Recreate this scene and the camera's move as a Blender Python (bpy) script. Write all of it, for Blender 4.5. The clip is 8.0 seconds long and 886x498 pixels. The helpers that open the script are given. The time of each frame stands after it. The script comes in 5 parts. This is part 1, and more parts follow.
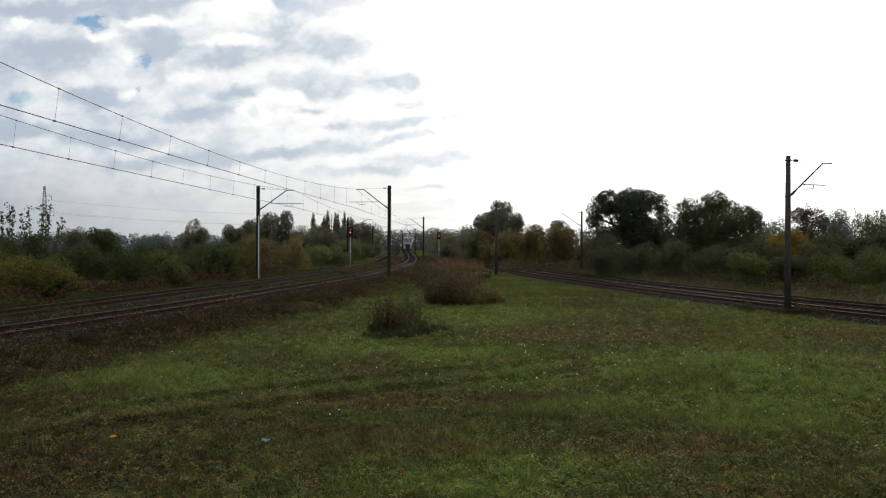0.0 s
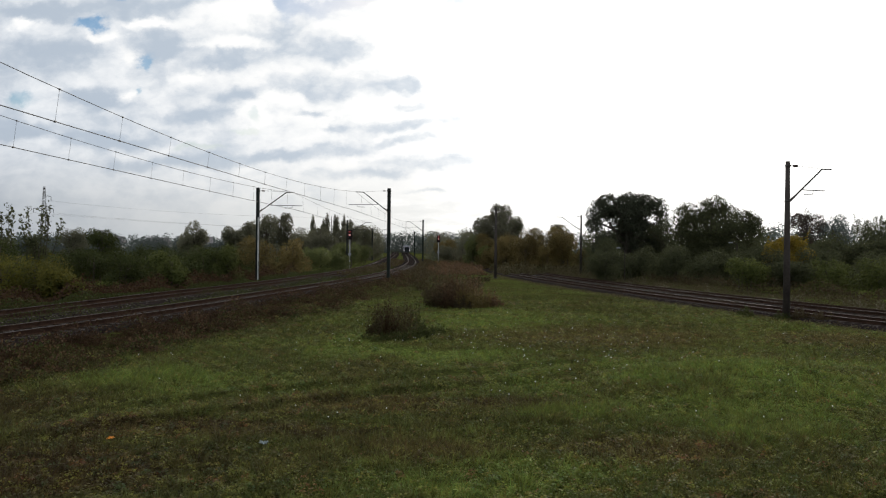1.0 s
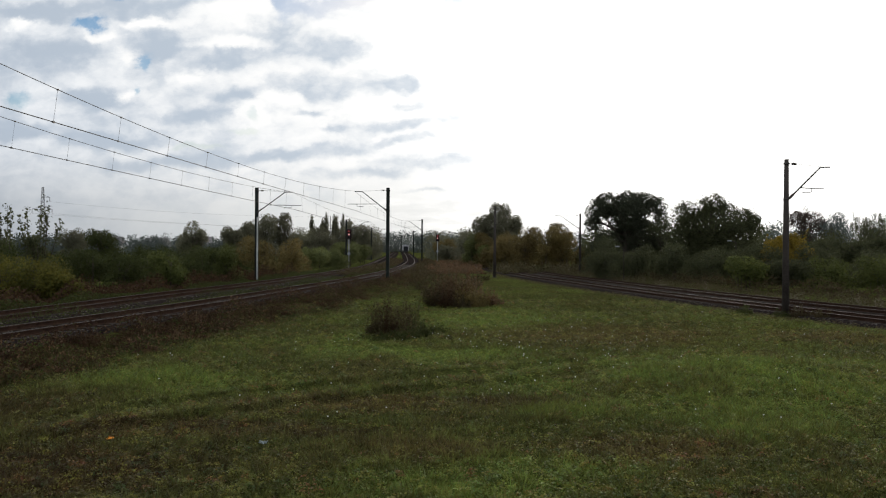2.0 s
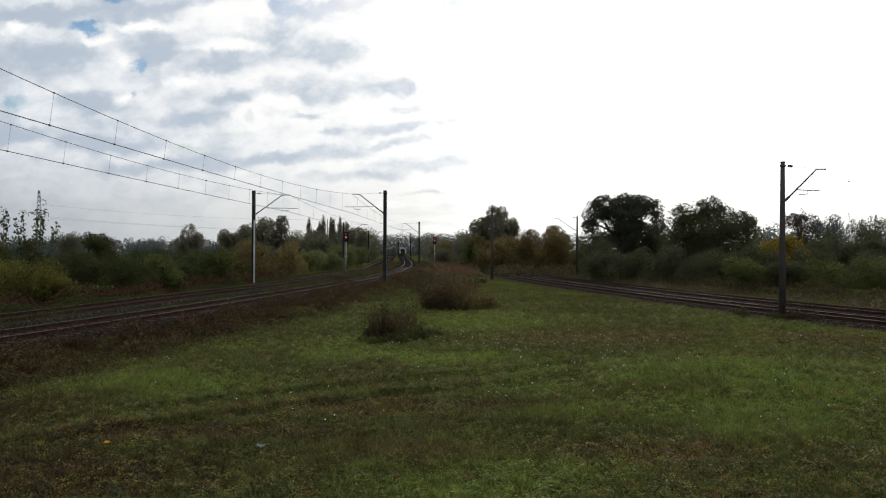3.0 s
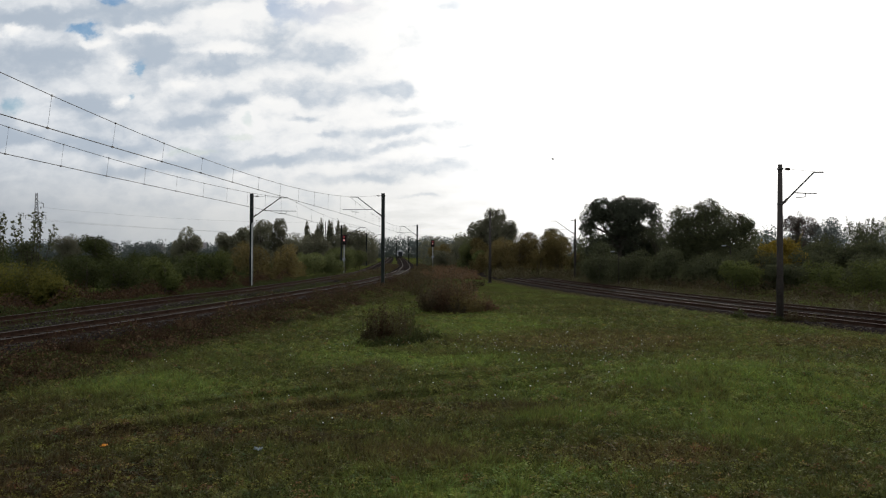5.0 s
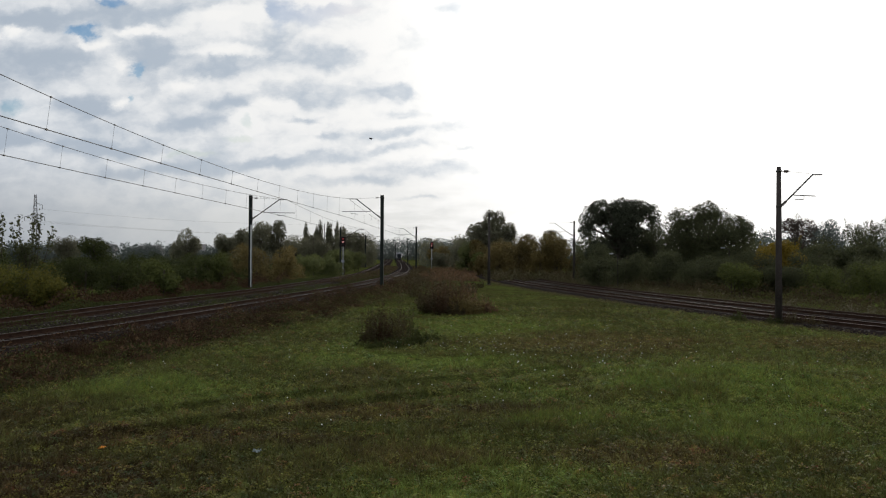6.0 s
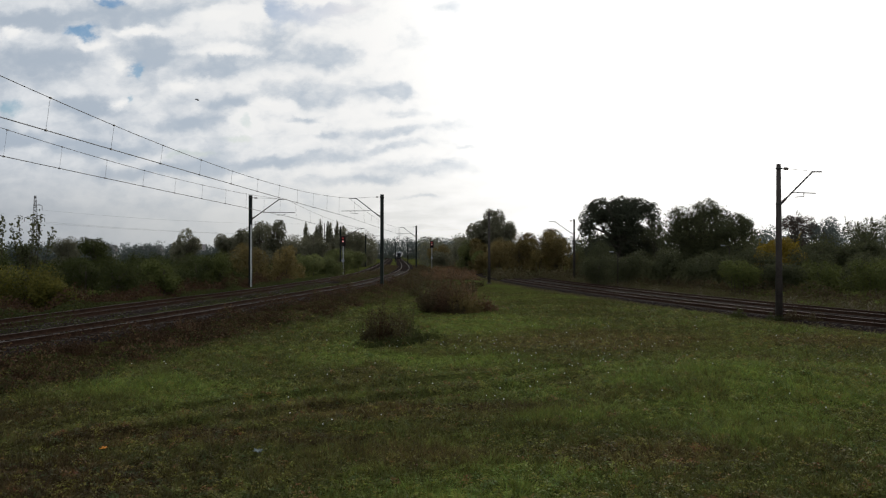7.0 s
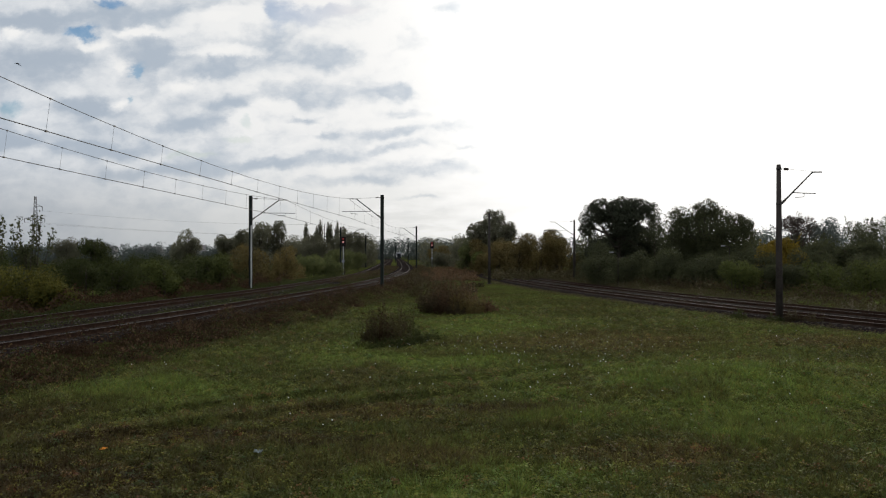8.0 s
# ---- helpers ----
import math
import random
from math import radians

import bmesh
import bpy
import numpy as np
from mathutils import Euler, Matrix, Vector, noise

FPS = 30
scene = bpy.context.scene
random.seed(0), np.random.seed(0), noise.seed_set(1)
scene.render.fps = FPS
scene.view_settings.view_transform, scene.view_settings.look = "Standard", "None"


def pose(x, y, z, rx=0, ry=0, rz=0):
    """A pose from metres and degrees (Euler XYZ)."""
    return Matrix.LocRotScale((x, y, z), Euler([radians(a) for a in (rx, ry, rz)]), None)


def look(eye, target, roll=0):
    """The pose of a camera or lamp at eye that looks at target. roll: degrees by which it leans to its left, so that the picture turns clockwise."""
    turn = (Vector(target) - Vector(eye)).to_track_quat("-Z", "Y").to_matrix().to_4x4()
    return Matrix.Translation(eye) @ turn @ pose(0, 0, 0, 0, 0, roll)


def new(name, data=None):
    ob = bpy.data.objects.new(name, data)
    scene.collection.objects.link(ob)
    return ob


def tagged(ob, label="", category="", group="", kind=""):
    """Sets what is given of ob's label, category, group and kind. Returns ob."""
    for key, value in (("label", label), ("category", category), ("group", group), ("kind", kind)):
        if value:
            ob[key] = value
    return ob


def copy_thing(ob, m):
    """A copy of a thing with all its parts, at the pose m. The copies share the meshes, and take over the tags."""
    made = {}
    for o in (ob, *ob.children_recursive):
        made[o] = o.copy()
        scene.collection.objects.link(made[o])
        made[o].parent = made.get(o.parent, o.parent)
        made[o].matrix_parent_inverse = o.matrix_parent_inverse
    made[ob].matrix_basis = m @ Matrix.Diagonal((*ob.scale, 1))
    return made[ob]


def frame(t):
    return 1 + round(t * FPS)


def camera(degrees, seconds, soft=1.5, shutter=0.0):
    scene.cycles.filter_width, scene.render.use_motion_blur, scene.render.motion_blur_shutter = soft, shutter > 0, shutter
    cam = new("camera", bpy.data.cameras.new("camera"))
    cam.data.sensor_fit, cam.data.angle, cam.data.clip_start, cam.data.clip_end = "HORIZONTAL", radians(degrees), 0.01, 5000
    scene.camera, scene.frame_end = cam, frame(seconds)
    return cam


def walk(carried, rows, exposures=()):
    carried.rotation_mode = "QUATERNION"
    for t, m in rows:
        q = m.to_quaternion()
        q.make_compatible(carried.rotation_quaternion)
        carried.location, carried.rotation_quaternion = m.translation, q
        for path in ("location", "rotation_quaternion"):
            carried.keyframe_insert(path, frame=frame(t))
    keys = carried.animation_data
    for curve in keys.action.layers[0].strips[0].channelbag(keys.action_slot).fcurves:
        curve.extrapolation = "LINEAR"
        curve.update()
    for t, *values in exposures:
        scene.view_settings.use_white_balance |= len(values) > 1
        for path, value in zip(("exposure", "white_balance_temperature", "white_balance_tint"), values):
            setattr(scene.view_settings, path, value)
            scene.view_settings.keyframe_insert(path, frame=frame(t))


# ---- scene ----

EYE = (0.0, 0.0, 3.3)


def aim(yaw, pitch, roll):
    """Camera pose from yaw to the right, pitch upwards and roll, in degrees."""
    y, p = radians(yaw), radians(pitch)
    way = Vector((math.sin(y) * math.cos(p), math.cos(y) * math.cos(p), math.sin(p)))
    return look(EYE, Vector(EYE) + way, roll)


cam = camera(65.0, 8.0, soft=1.15)
walk(cam, [
    (0.0, aim(-0.326, -0.309, 0.175)), (0.5, aim(-0.500, -0.147, 0.411)), (1.0, aim(-0.277, -0.051, 0.541)),
    (1.5, aim(-0.293, -0.170, 0.394)), (3.0, aim(0.027, 0.098, 0.218)), (3.5, aim(0.013, 0.205, 0.015)),
    (4.0, aim(0.007, 0.400, -0.032)), (4.5, aim(0.071, 0.273, 0.123)), (6.0, aim(0.268, 0.492, 0.276)),
    (6.5, aim(0.088, 0.288, 0.162)), (7.0, aim(0.263, 0.406, 0.005)), (7.5, aim(0.201, 0.272, 0.021)),
    (8.0, aim(0.250, 0.450, -0.033)),
], [(0.0, 0.0), (4.0, -0.07), (6.0, -0.19), (8.0, -0.22)])

# ---- light ----
SUN_AZ, SUN_EL = 21.0, 20.0     # degrees to the right of +y, above the horizon
SUN_DIR = Vector((math.sin(radians(SUN_AZ)) * math.cos(radians(SUN_EL)),
                  math.cos(radians(SUN_AZ)) * math.cos(radians(SUN_EL)), math.sin(radians(SUN_EL))))
sun = new("sun", bpy.data.lights.new("sun", "SUN"))
sun.data.energy, sun.data.angle, sun.data.color = 0.7, radians(12), (1.0, 0.92, 0.78)
sun.matrix_world = look(SUN_DIR * 50, (0, 0, 0))
scene.view_settings.exposure = 0.0


class Nodes:
    """Short hand for node trees."""

    def __init__(self, tree):
        self.tree, self.n, self.l = tree, tree.nodes, tree.links

    def add(self, kind, **props):
        node = self.n.new(kind)
        for key, value in props.items():
            setattr(node, key, value)
        return node

    def put(self, socket, value):
        if hasattr(value, "links"):
            self.l.new(value, socket)
        else:
            socket.default_value = value

    def math(self, op, a, b=0.0, c=None, clamp=False):
        node = self.add("ShaderNodeMath", operation=op, use_clamp=clamp)
        self.put(node.inputs[0], a)
        self.put(node.inputs[1], b)
        if c is not None:
            self.put(node.inputs[2], c)
        return node.outputs[0]

    def vec(self, op, a, b=(0, 0, 0), out=0):
        node = self.add("ShaderNodeVectorMath", operation=op)
        self.put(node.inputs[0], a)
        self.put(node.inputs[1], b)
        return node.outputs["Value" if out else "Vector"]

    def noise(self, co, scale, detail=4.0, rough=0.55, lo=None, hi=None):
        node = self.add("ShaderNodeTexNoise")
        self.put(node.inputs["Vector"], co)
        node.inputs["Scale"].default_value, node.inputs["Detail"].default_value = scale, detail
        node.inputs["Roughness"].default_value = rough
        return node.outputs["Fac"] if lo is None else self.step(node.outputs["Fac"], lo, hi)

    def step(self, value, lo, hi, to0=0.0, to1=1.0):
        node = self.add("ShaderNodeMapRange", interpolation_type="SMOOTHSTEP")
        self.put(node.inputs[0], value)
        for i, v in enumerate((lo, hi, to0, to1)):
            node.inputs[i + 1].default_value = v
        return node.outputs[0]

    def mix(self, fac, a, b, blend="MIX"):
        node = self.add("ShaderNodeMix", data_type="RGBA", blend_type=blend)
        self.put(node.inputs[0], fac)
        for i, v in ((6, a), (7, b)):
            self.put(node.inputs[i], (*v, 1) if isinstance(v, tuple) and len(v) == 3 else v)
        return node.outputs[2]


# azimuth, height, half length, half depth of the grey cloud bases, the sunlit tops and the gaps, as tangents of the view
GREY_CLOUDS = [(-0.572, 0.274, 0.067, 0.024), (-0.438, 0.345, 0.075, 0.021), (-0.419, 0.291, 0.047, 0.018), (-0.323, 0.268, 0.046, 0.016), (-0.245, 0.297, 0.037, 0.020), (-0.301, 0.213, 0.029, 0.010), 
               (-0.359, 0.189, 0.041, 0.012), (-0.515, 0.215, 0.057, 0.016), (-0.258, 0.131, 0.049, 0.011), (-0.158, 0.284, 0.041, 0.017), (-0.154, 0.233, 0.091, 0.015), (-0.063, 0.239, 0.023, 0.010), 
               (-0.200, 0.199, 0.020, 0.005), (-0.059, 0.208, 0.031, 0.007), (-0.067, 0.176, 0.052, 0.010), (0.023, 0.188, 0.044, 0.011), (-0.063, 0.154, 0.041, 0.007), (-0.158, 0.170, 0.023, 0.007), 
               (-0.178, 0.140, 0.068, 0.011), (-0.012, 0.125, 0.081, 0.011), (-0.115, 0.103, 0.060, 0.009), (-0.028, 0.079, 0.028, 0.004), (0.035, 0.158, 0.021, 0.004), (0.011, 0.360, 0.021, 0.011), 
               (-0.588, 0.333, 0.065, 0.015), (-0.605, 0.162, 0.073, 0.013), (-0.475, 0.152, 0.073, 0.013), (-0.393, 0.121, 0.089, 0.011), (0.106, 0.079, 0.049, 0.003)]
BRIGHT_CLOUDS = [(-0.460, 0.275, 0.020, 0.015), (-0.497, 0.300, 0.028, 0.011), (-0.362, 0.250, 0.023, 0.013), (-0.247, 0.217, 0.031, 0.011), (-0.434, 0.318, 0.057, 0.007), (-0.312, 0.295, 0.065, 0.007), 
                 (-0.312, 0.337, 0.054, 0.021), (-0.613, 0.315, 0.028, 0.008), (-0.280, 0.191, 0.024, 0.011), (-0.462, 0.219, 0.024, 0.008)]
BLUE_GAPS = [(-0.518, 0.315, 0.015, 0.007), (-0.434, 0.268, 0.008, 0.010), (-0.612, 0.210, 0.021, 0.011), (-0.442, 0.228, 0.007, 0.007), (-0.283, 0.186, 0.010, 0.007), (-0.233, 0.352, 0.016, 0.020), 
             (-0.193, 0.342, 0.028, 0.011), (-0.150, 0.356, 0.033, 0.007), (-0.475, 0.364, 0.015, 0.007), (-0.286, 0.170, 0.020, 0.004), (-0.361, 0.144, 0.024, 0.004)]


def make_world():
    world = bpy.data.worlds.new("sky")
    scene.world = world
    world.use_nodes = True
    t = Nodes(world.node_tree)
    t.n.clear()
    sky = t.add("ShaderNodeTexSky", sky_type="NISHITA", sun_disc=False)
    sky.sun_elevation, sky.sun_rotation = radians(SUN_EL), radians(SUN_AZ)
    sky.dust_density = 2.0
    deep = t.add("ShaderNodeHueSaturation")
    deep.inputs["Saturation"].default_value = 2.6
    t.put(deep.inputs["Color"], sky.outputs[0])
    blue = t.mix(1.0, deep.outputs[0], (0.10, 0.10, 0.10), "MULTIPLY")
    co = t.add("ShaderNodeTexCoord").outputs["Generated"]
    sep = t.add("ShaderNodeSeparateXYZ")
    t.put(sep.inputs[0], co)
    x, y, z = sep.outputs
    up = t.math("MAXIMUM", z, 0.02)
    flat = t.add("ShaderNodeCombineXYZ")                     # the cloud sheet, one unit above the ground
    den = t.math("ADD", up, 0.20)
    t.put(flat.inputs[0], t.math("DIVIDE", x, den))
    t.put(flat.inputs[1], t.math("DIVIDE", y, den))
    sheet = t.vec("ADD", flat.outputs[0], (3.15, 0.4, 0.0))
    big = t.noise(sheet, 1.9, 3.0, 0.5)
    mid = t.noise(sheet, 5.2, 3.0, 0.5)
    fine = t.noise(sheet, 13.0, 4.0, 0.5)
    body = t.math("ADD", t.math("MULTIPLY", big, 0.40), t.math("ADD", t.math("MULTIPLY", mid, 0.45), t.math("MULTIPLY", fine, 0.15)))
    across, rise = t.math("DIVIDE", x, t.math("MAXIMUM", y, 0.05)), t.math("DIVIDE", z, t.math("MAXIMUM", y, 0.05))
    front = t.step(y, 0.1, 0.4)

    plane = t.add("ShaderNodeCombineXYZ")
    t.put(plane.inputs[0], across)
    t.put(plane.inputs[1], t.math("SUBTRACT", rise, t.math("MULTIPLY", across, 0.03)))
    flow = t.add("ShaderNodeTexNoise")
    t.put(flow.inputs["Vector"], t.vec("MULTIPLY", plane.outputs[0], (1.0, 1.3, 1.0)))
    flow.inputs["Scale"].default_value, flow.inputs["Detail"].default_value, flow.inputs["Roughness"].default_value = 11.0, 5.0, 0.62
    bend = t.vec("MULTIPLY", t.vec("SUBTRACT", flow.outputs["Color"], (0.5, 0.5, 0.5)), (0.11, 0.055, 0.0))
    bent = t.vec("ADD", plane.outputs[0], bend)
    puffs = t.noise(t.vec("MULTIPLY", bent, (1.0, 1.7, 1.0)), 13.0, 5.0, 0.55)
    wisps = t.noise(t.vec("MULTIPLY", plane.outputs[0], (1.0, 1.6, 1.0)), 36.0, 4.0, 0.5)

    def spots(places, reach):
        """A soft heap at each of the places given."""
        out = 0.0
        for u, v, long, deep in places:
            off = t.vec("DIVIDE", t.vec("SUBTRACT", bent, (u, v - 0.03 * u, 0.0)), (long, deep, 1.0))
            out = t.math("ADD", out, t.step(t.vec("LENGTH", off, out=1), reach, 0.2))
        return t.math("MINIMUM", out, 1.15)

    bright = spots(BRIGHT_CLOUDS, 1.6)
    turmoil = t.math("ADD", t.math("MULTIPLY", t.math("SUBTRACT", puffs, 0.5), 2.4), t.math("MULTIPLY", t.math("SUBTRACT", wisps, 0.5), 0.9))
    heap = t.math("ADD", t.math("ADD", t.math("MULTIPLY", spots(GREY_CLOUDS, 1.65), 0.85), turmoil), t.step(across, -0.05, -0.40, -0.10, 0.38))
    heap = t.math("SUBTRACT", heap, t.math("MULTIPLY", bright, 0.75))
    streaks = t.math("MULTIPLY", t.step(heap, -0.30, 1.30), front)
    bright = t.math("MULTIPLY", bright, front)
    around = t.math("MULTIPLY", t.step(body, 0.43, 0.62), t.math("SUBTRACT", 0.5, t.math("MULTIPLY", front, 0.5)))
    grey = t.math("MAXIMUM", around, t.math("MULTIPLY", streaks, 0.84))
    open_sky = t.math("MULTIPLY", t.step(t.math("ADD", spots(BLUE_GAPS, 1.9), turmoil), -0.1, 1.2), front)
    gap = t.math("MAXIMUM", t.math("MULTIPLY", t.math("MULTIPLY", t.step(body, 0.42, 0.34), 0.6), t.math("SUBTRACT", 1.0, front)), t.math("MULTIPLY", open_sky, t.math("MINIMUM", spots(BLUE_GAPS, 2.2), 0.75)))
    gap = t.math("MULTIPLY", gap, t.step(z, 0.08, 0.2))
    near_sun = t.vec("DOT_PRODUCT", co, tuple(SUN_DIR), out=1)
    glow = t.math("POWER", t.math("MAXIMUM", near_sun, 0.0), 30.0)
    wide = t.step(near_sun, 0.45, 0.93)
    drift = t.math("ADD", across, t.math("MULTIPLY", t.math("SUBTRACT", body, 0.5), -0.9))
    thin = t.math("MAXIMUM", t.step(near_sun, 0.925, 0.985), t.math("MULTIPLY", t.step(drift, -0.13, 0.16), front))
    thin = t.math("MULTIPLY", thin, t.math("SUBTRACT", 1.0, t.math("MULTIPLY", streaks, t.step(across, 0.10, -0.02))))
    white = t.mix(t.math("MAXIMUM", wide, bright), (0.80, 0.84, 0.89), (1.04, 1.035, 1.02))
    dark = t.mix(wide, (0.38, 0.455, 0.555), (0.43, 0.52, 0.63))
    cloud = t.mix(grey, white, dark)
    low = t.step(z, 0.15, 0.01)
    cloud = t.mix(t.math("MULTIPLY", low, 0.82), cloud, t.mix(wide, (0.31, 0.345, 0.39), (0.80, 0.80, 0.77)))
    col = t.mix(thin, cloud, (1.10, 1.09, 1.07))
    col = t.mix(t.math("MULTIPLY", gap, t.step(across, 0.02, -0.08, 0.0, 0.9)), col, blue)
    col = t.mix(glow, col, (2.4, 2.35, 2.25))
    bg = t.add("ShaderNodeBackground")
    t.put(bg.inputs[0], col)
    bg.inputs[1].default_value = 1.0
    out = t.add("ShaderNodeOutputWorld")
    t.l.new(bg.outputs[0], out.inputs[0])


make_world()

# ---- materials ----
MATS = {}


def material(name, rough=0.7, metal=0.0):
    mat = bpy.data.materials.new(name)
    mat.use_nodes = True
    t = Nodes(mat.node_tree)
    bsdf = t.n["Principled BSDF"]
    bsdf.inputs["Roughness"].default_value = rough
    bsdf.inputs["Metallic"].default_value = metal
    MATS[name] = mat
    return mat, t, bsdf


def place(t):
    return t.add("ShaderNodeNewGeometry").outputs["Position"]


def bump(t, bsdf, height, strength=0.4, distance=0.02):
    node = t.add("ShaderNodeBump")
    node.inputs["Strength"].default_value, node.inputs["Distance"].default_value = strength, distance
    t.put(node.inputs["Height"], height)
    t.l.new(node.outputs[0], bsdf.inputs["Normal"])


def grained(name, a, b, scale, rough=0.7, metal=0.0, fine=None, strength=0.4, distance=0.01, shine=0.1):
    """Two tones mixed by noise at two scales, with relief."""
    mat, t, bsdf = material(name, rough, metal)
    co = t.add("ShaderNodeTexCoord").outputs["Object"]
    f = t.math("ADD", t.math("MULTIPLY", t.noise(co, scale, 5), 0.6), t.math("MULTIPLY", t.noise(co, fine or scale * 9, 4), 0.4))
    t.put(bsdf.inputs["Base Color"], t.mix(t.step(f, 0.35, 0.65), a, b))
    bump(t, bsdf, f, strength, distance)
    bsdf.inputs["Specular IOR Level"].default_value = shine
    return mat


def leafy(name, tones, translucent=0.4, rough=0.7):
    """Leaves: each one its own tone, some light through."""
    mat, t, bsdf = material(name, rough)
    rnd = t.add("ShaderNodeNewGeometry").outputs["Random Per Island"]
    own = t.add("ShaderNodeObjectInfo").outputs["Random"]
    ramp = t.add("ShaderNodeValToRGB")
    while len(ramp.color_ramp.elements) < len(tones):
        ramp.color_ramp.elements.new(0.5)
    for i, tone in enumerate(tones):
        ramp.color_ramp.elements[i].position = i / (len(tones) - 1)
        ramp.color_ramp.elements[i].color = (*tone, 1)
    patch = t.noise(place(t), 0.5, 2)
    t.put(ramp.inputs[0], t.math("ADD", t.math("MULTIPLY", rnd, 0.55), t.math("MULTIPLY", patch, 0.55)))
    hsv = t.add("ShaderNodeHueSaturation")
    t.put(hsv.inputs["Value"], t.math("ADD", t.math("MULTIPLY", own, 0.4), 0.8))
    t.put(hsv.inputs["Color"], ramp.outputs[0])
    t.put(bsdf.inputs["Base Color"], hsv.outputs[0])
    bsdf.inputs["Specular IOR Level"].default_value = 0.1
    tr = t.add("ShaderNodeBsdfTranslucent")
    t.put(tr.inputs[0], hsv.outputs[0])
    mx = t.add("ShaderNodeMixShader")
    mx.inputs[0].default_value = translucent
    t.l.new(bsdf.outputs[0], mx.inputs[1])
    t.l.new(tr.outputs[0], mx.inputs[2])
    t.l.new(mx.outputs[0], t.n["Material Output"].inputs[0])
    return mat


# x, y, half width, half depth of patches in the meadow
FRESH = [(2.3, 14.3, 1.1, 0.7), (5.8, 12.8, 1.4, 0.8), (7.4, 17.2, 5.6, 3.6), (-0.4, 21.8, 3.0, 1.8), (-7.4, 16.8, 2.6, 1.9), (0.4, 9.6, 1.6, 0.6), (1.6, 10.6, 1.4, 0.5), (2.0, 33.0, 3.0, 6.0), (-3.4, 24.0, 1.3, 3.0), (9.0, 11.0, 1.6, 1.2)]
DRY = [(-5.2, 12.7, 2.6, 0.7), (3.4, 11.5, 1.5, 0.8), (-6.0, 10.2, 1.6, 1.0), (6.0, 27.0, 5.0, 3.0), (14.6, 27.0, 2.6, 2.0), (-1.2, 14.8, 3.2, 0.7), (-0.6, 11.6, 1.4, 0.8)]

BARE = [(-11.2, 19.0, 1.9, 4.0), (-10.0, 25.5, 1.6, 5.0), (-8.8, 33.0, 1.4, 6.0), (-6.8, 44.0, 1.3, 8.0), (-6.8, 10.4, 3.4, 1.6), (-9.0, 14.2, 2.4, 2.0), (-5.2, 12.8, 2.8, 0.5), (-2.0, 12.4, 1.0, 0.5), (1.2, 15.2, 1.6, 0.4)]


def meadow_colour(t, co):
    """Patches of fresh grass, dry grass and reddish weeds, by place."""
    wide = t.noise(co, 0.16, 4, 0.6, 0.42, 0.62)
    mid = t.noise(t.vec("ADD", co, (31.0, 7.0, 0.0)), 0.5, 4, 0.6, 0.46, 0.62)
    small = t.noise(t.vec("ADD", co, (3.0, 57.0, 0.0)), 2.1, 5, 0.65)
    speck = t.noise(t.vec("ADD", co, (13.0, 5.0, 0.0)), 7.0, 4, 0.65)
    rag = t.math("ADD", t.math("MULTIPLY", small, 1.1), t.math("MULTIPLY", mid, 0.5))

    def patches(places):
        out = 0.0
        for x, y, rx, ry in places:
            v = t.vec("DIVIDE", t.vec("SUBTRACT", co, (x, y, 0.0)), (rx, ry, 1e6))
            d = t.math("ADD", t.vec("LENGTH", v, out=1), t.math("SUBTRACT", rag, 0.8))
            out = t.math("MAXIMUM", out, t.step(d, 1.45, 0.3))
        return out
    fresh = t.math("MAXIMUM", patches(FRESH), t.math("MULTIPLY", wide, 0.55))
    dry = t.math("MAXIMUM", patches(DRY), t.math("MULTIPLY", mid, 0.45))
    col = t.mix(t.math("MULTIPLY", fresh, 0.85), (0.060, 0.068, 0.021), (0.104, 0.140, 0.034))
    col = t.mix(t.math("MULTIPLY", dry, 0.65), col, (0.092, 0.067, 0.030))
    col = t.mix(t.math("MULTIPLY", patches(BARE), 0.8), col, (0.042, 0.031, 0.015))
    col = t.mix(1.0, col, t.mix(t.step(small, 0.34, 0.66), (0.70, 0.70, 0.74), (1.30, 1.30, 1.20)), "MULTIPLY")
    return t.mix(1.0, col, t.mix(t.step(speck, 0.32, 0.66), (0.62, 0.60, 0.58), (1.42, 1.42, 1.30)), "MULTIPLY")


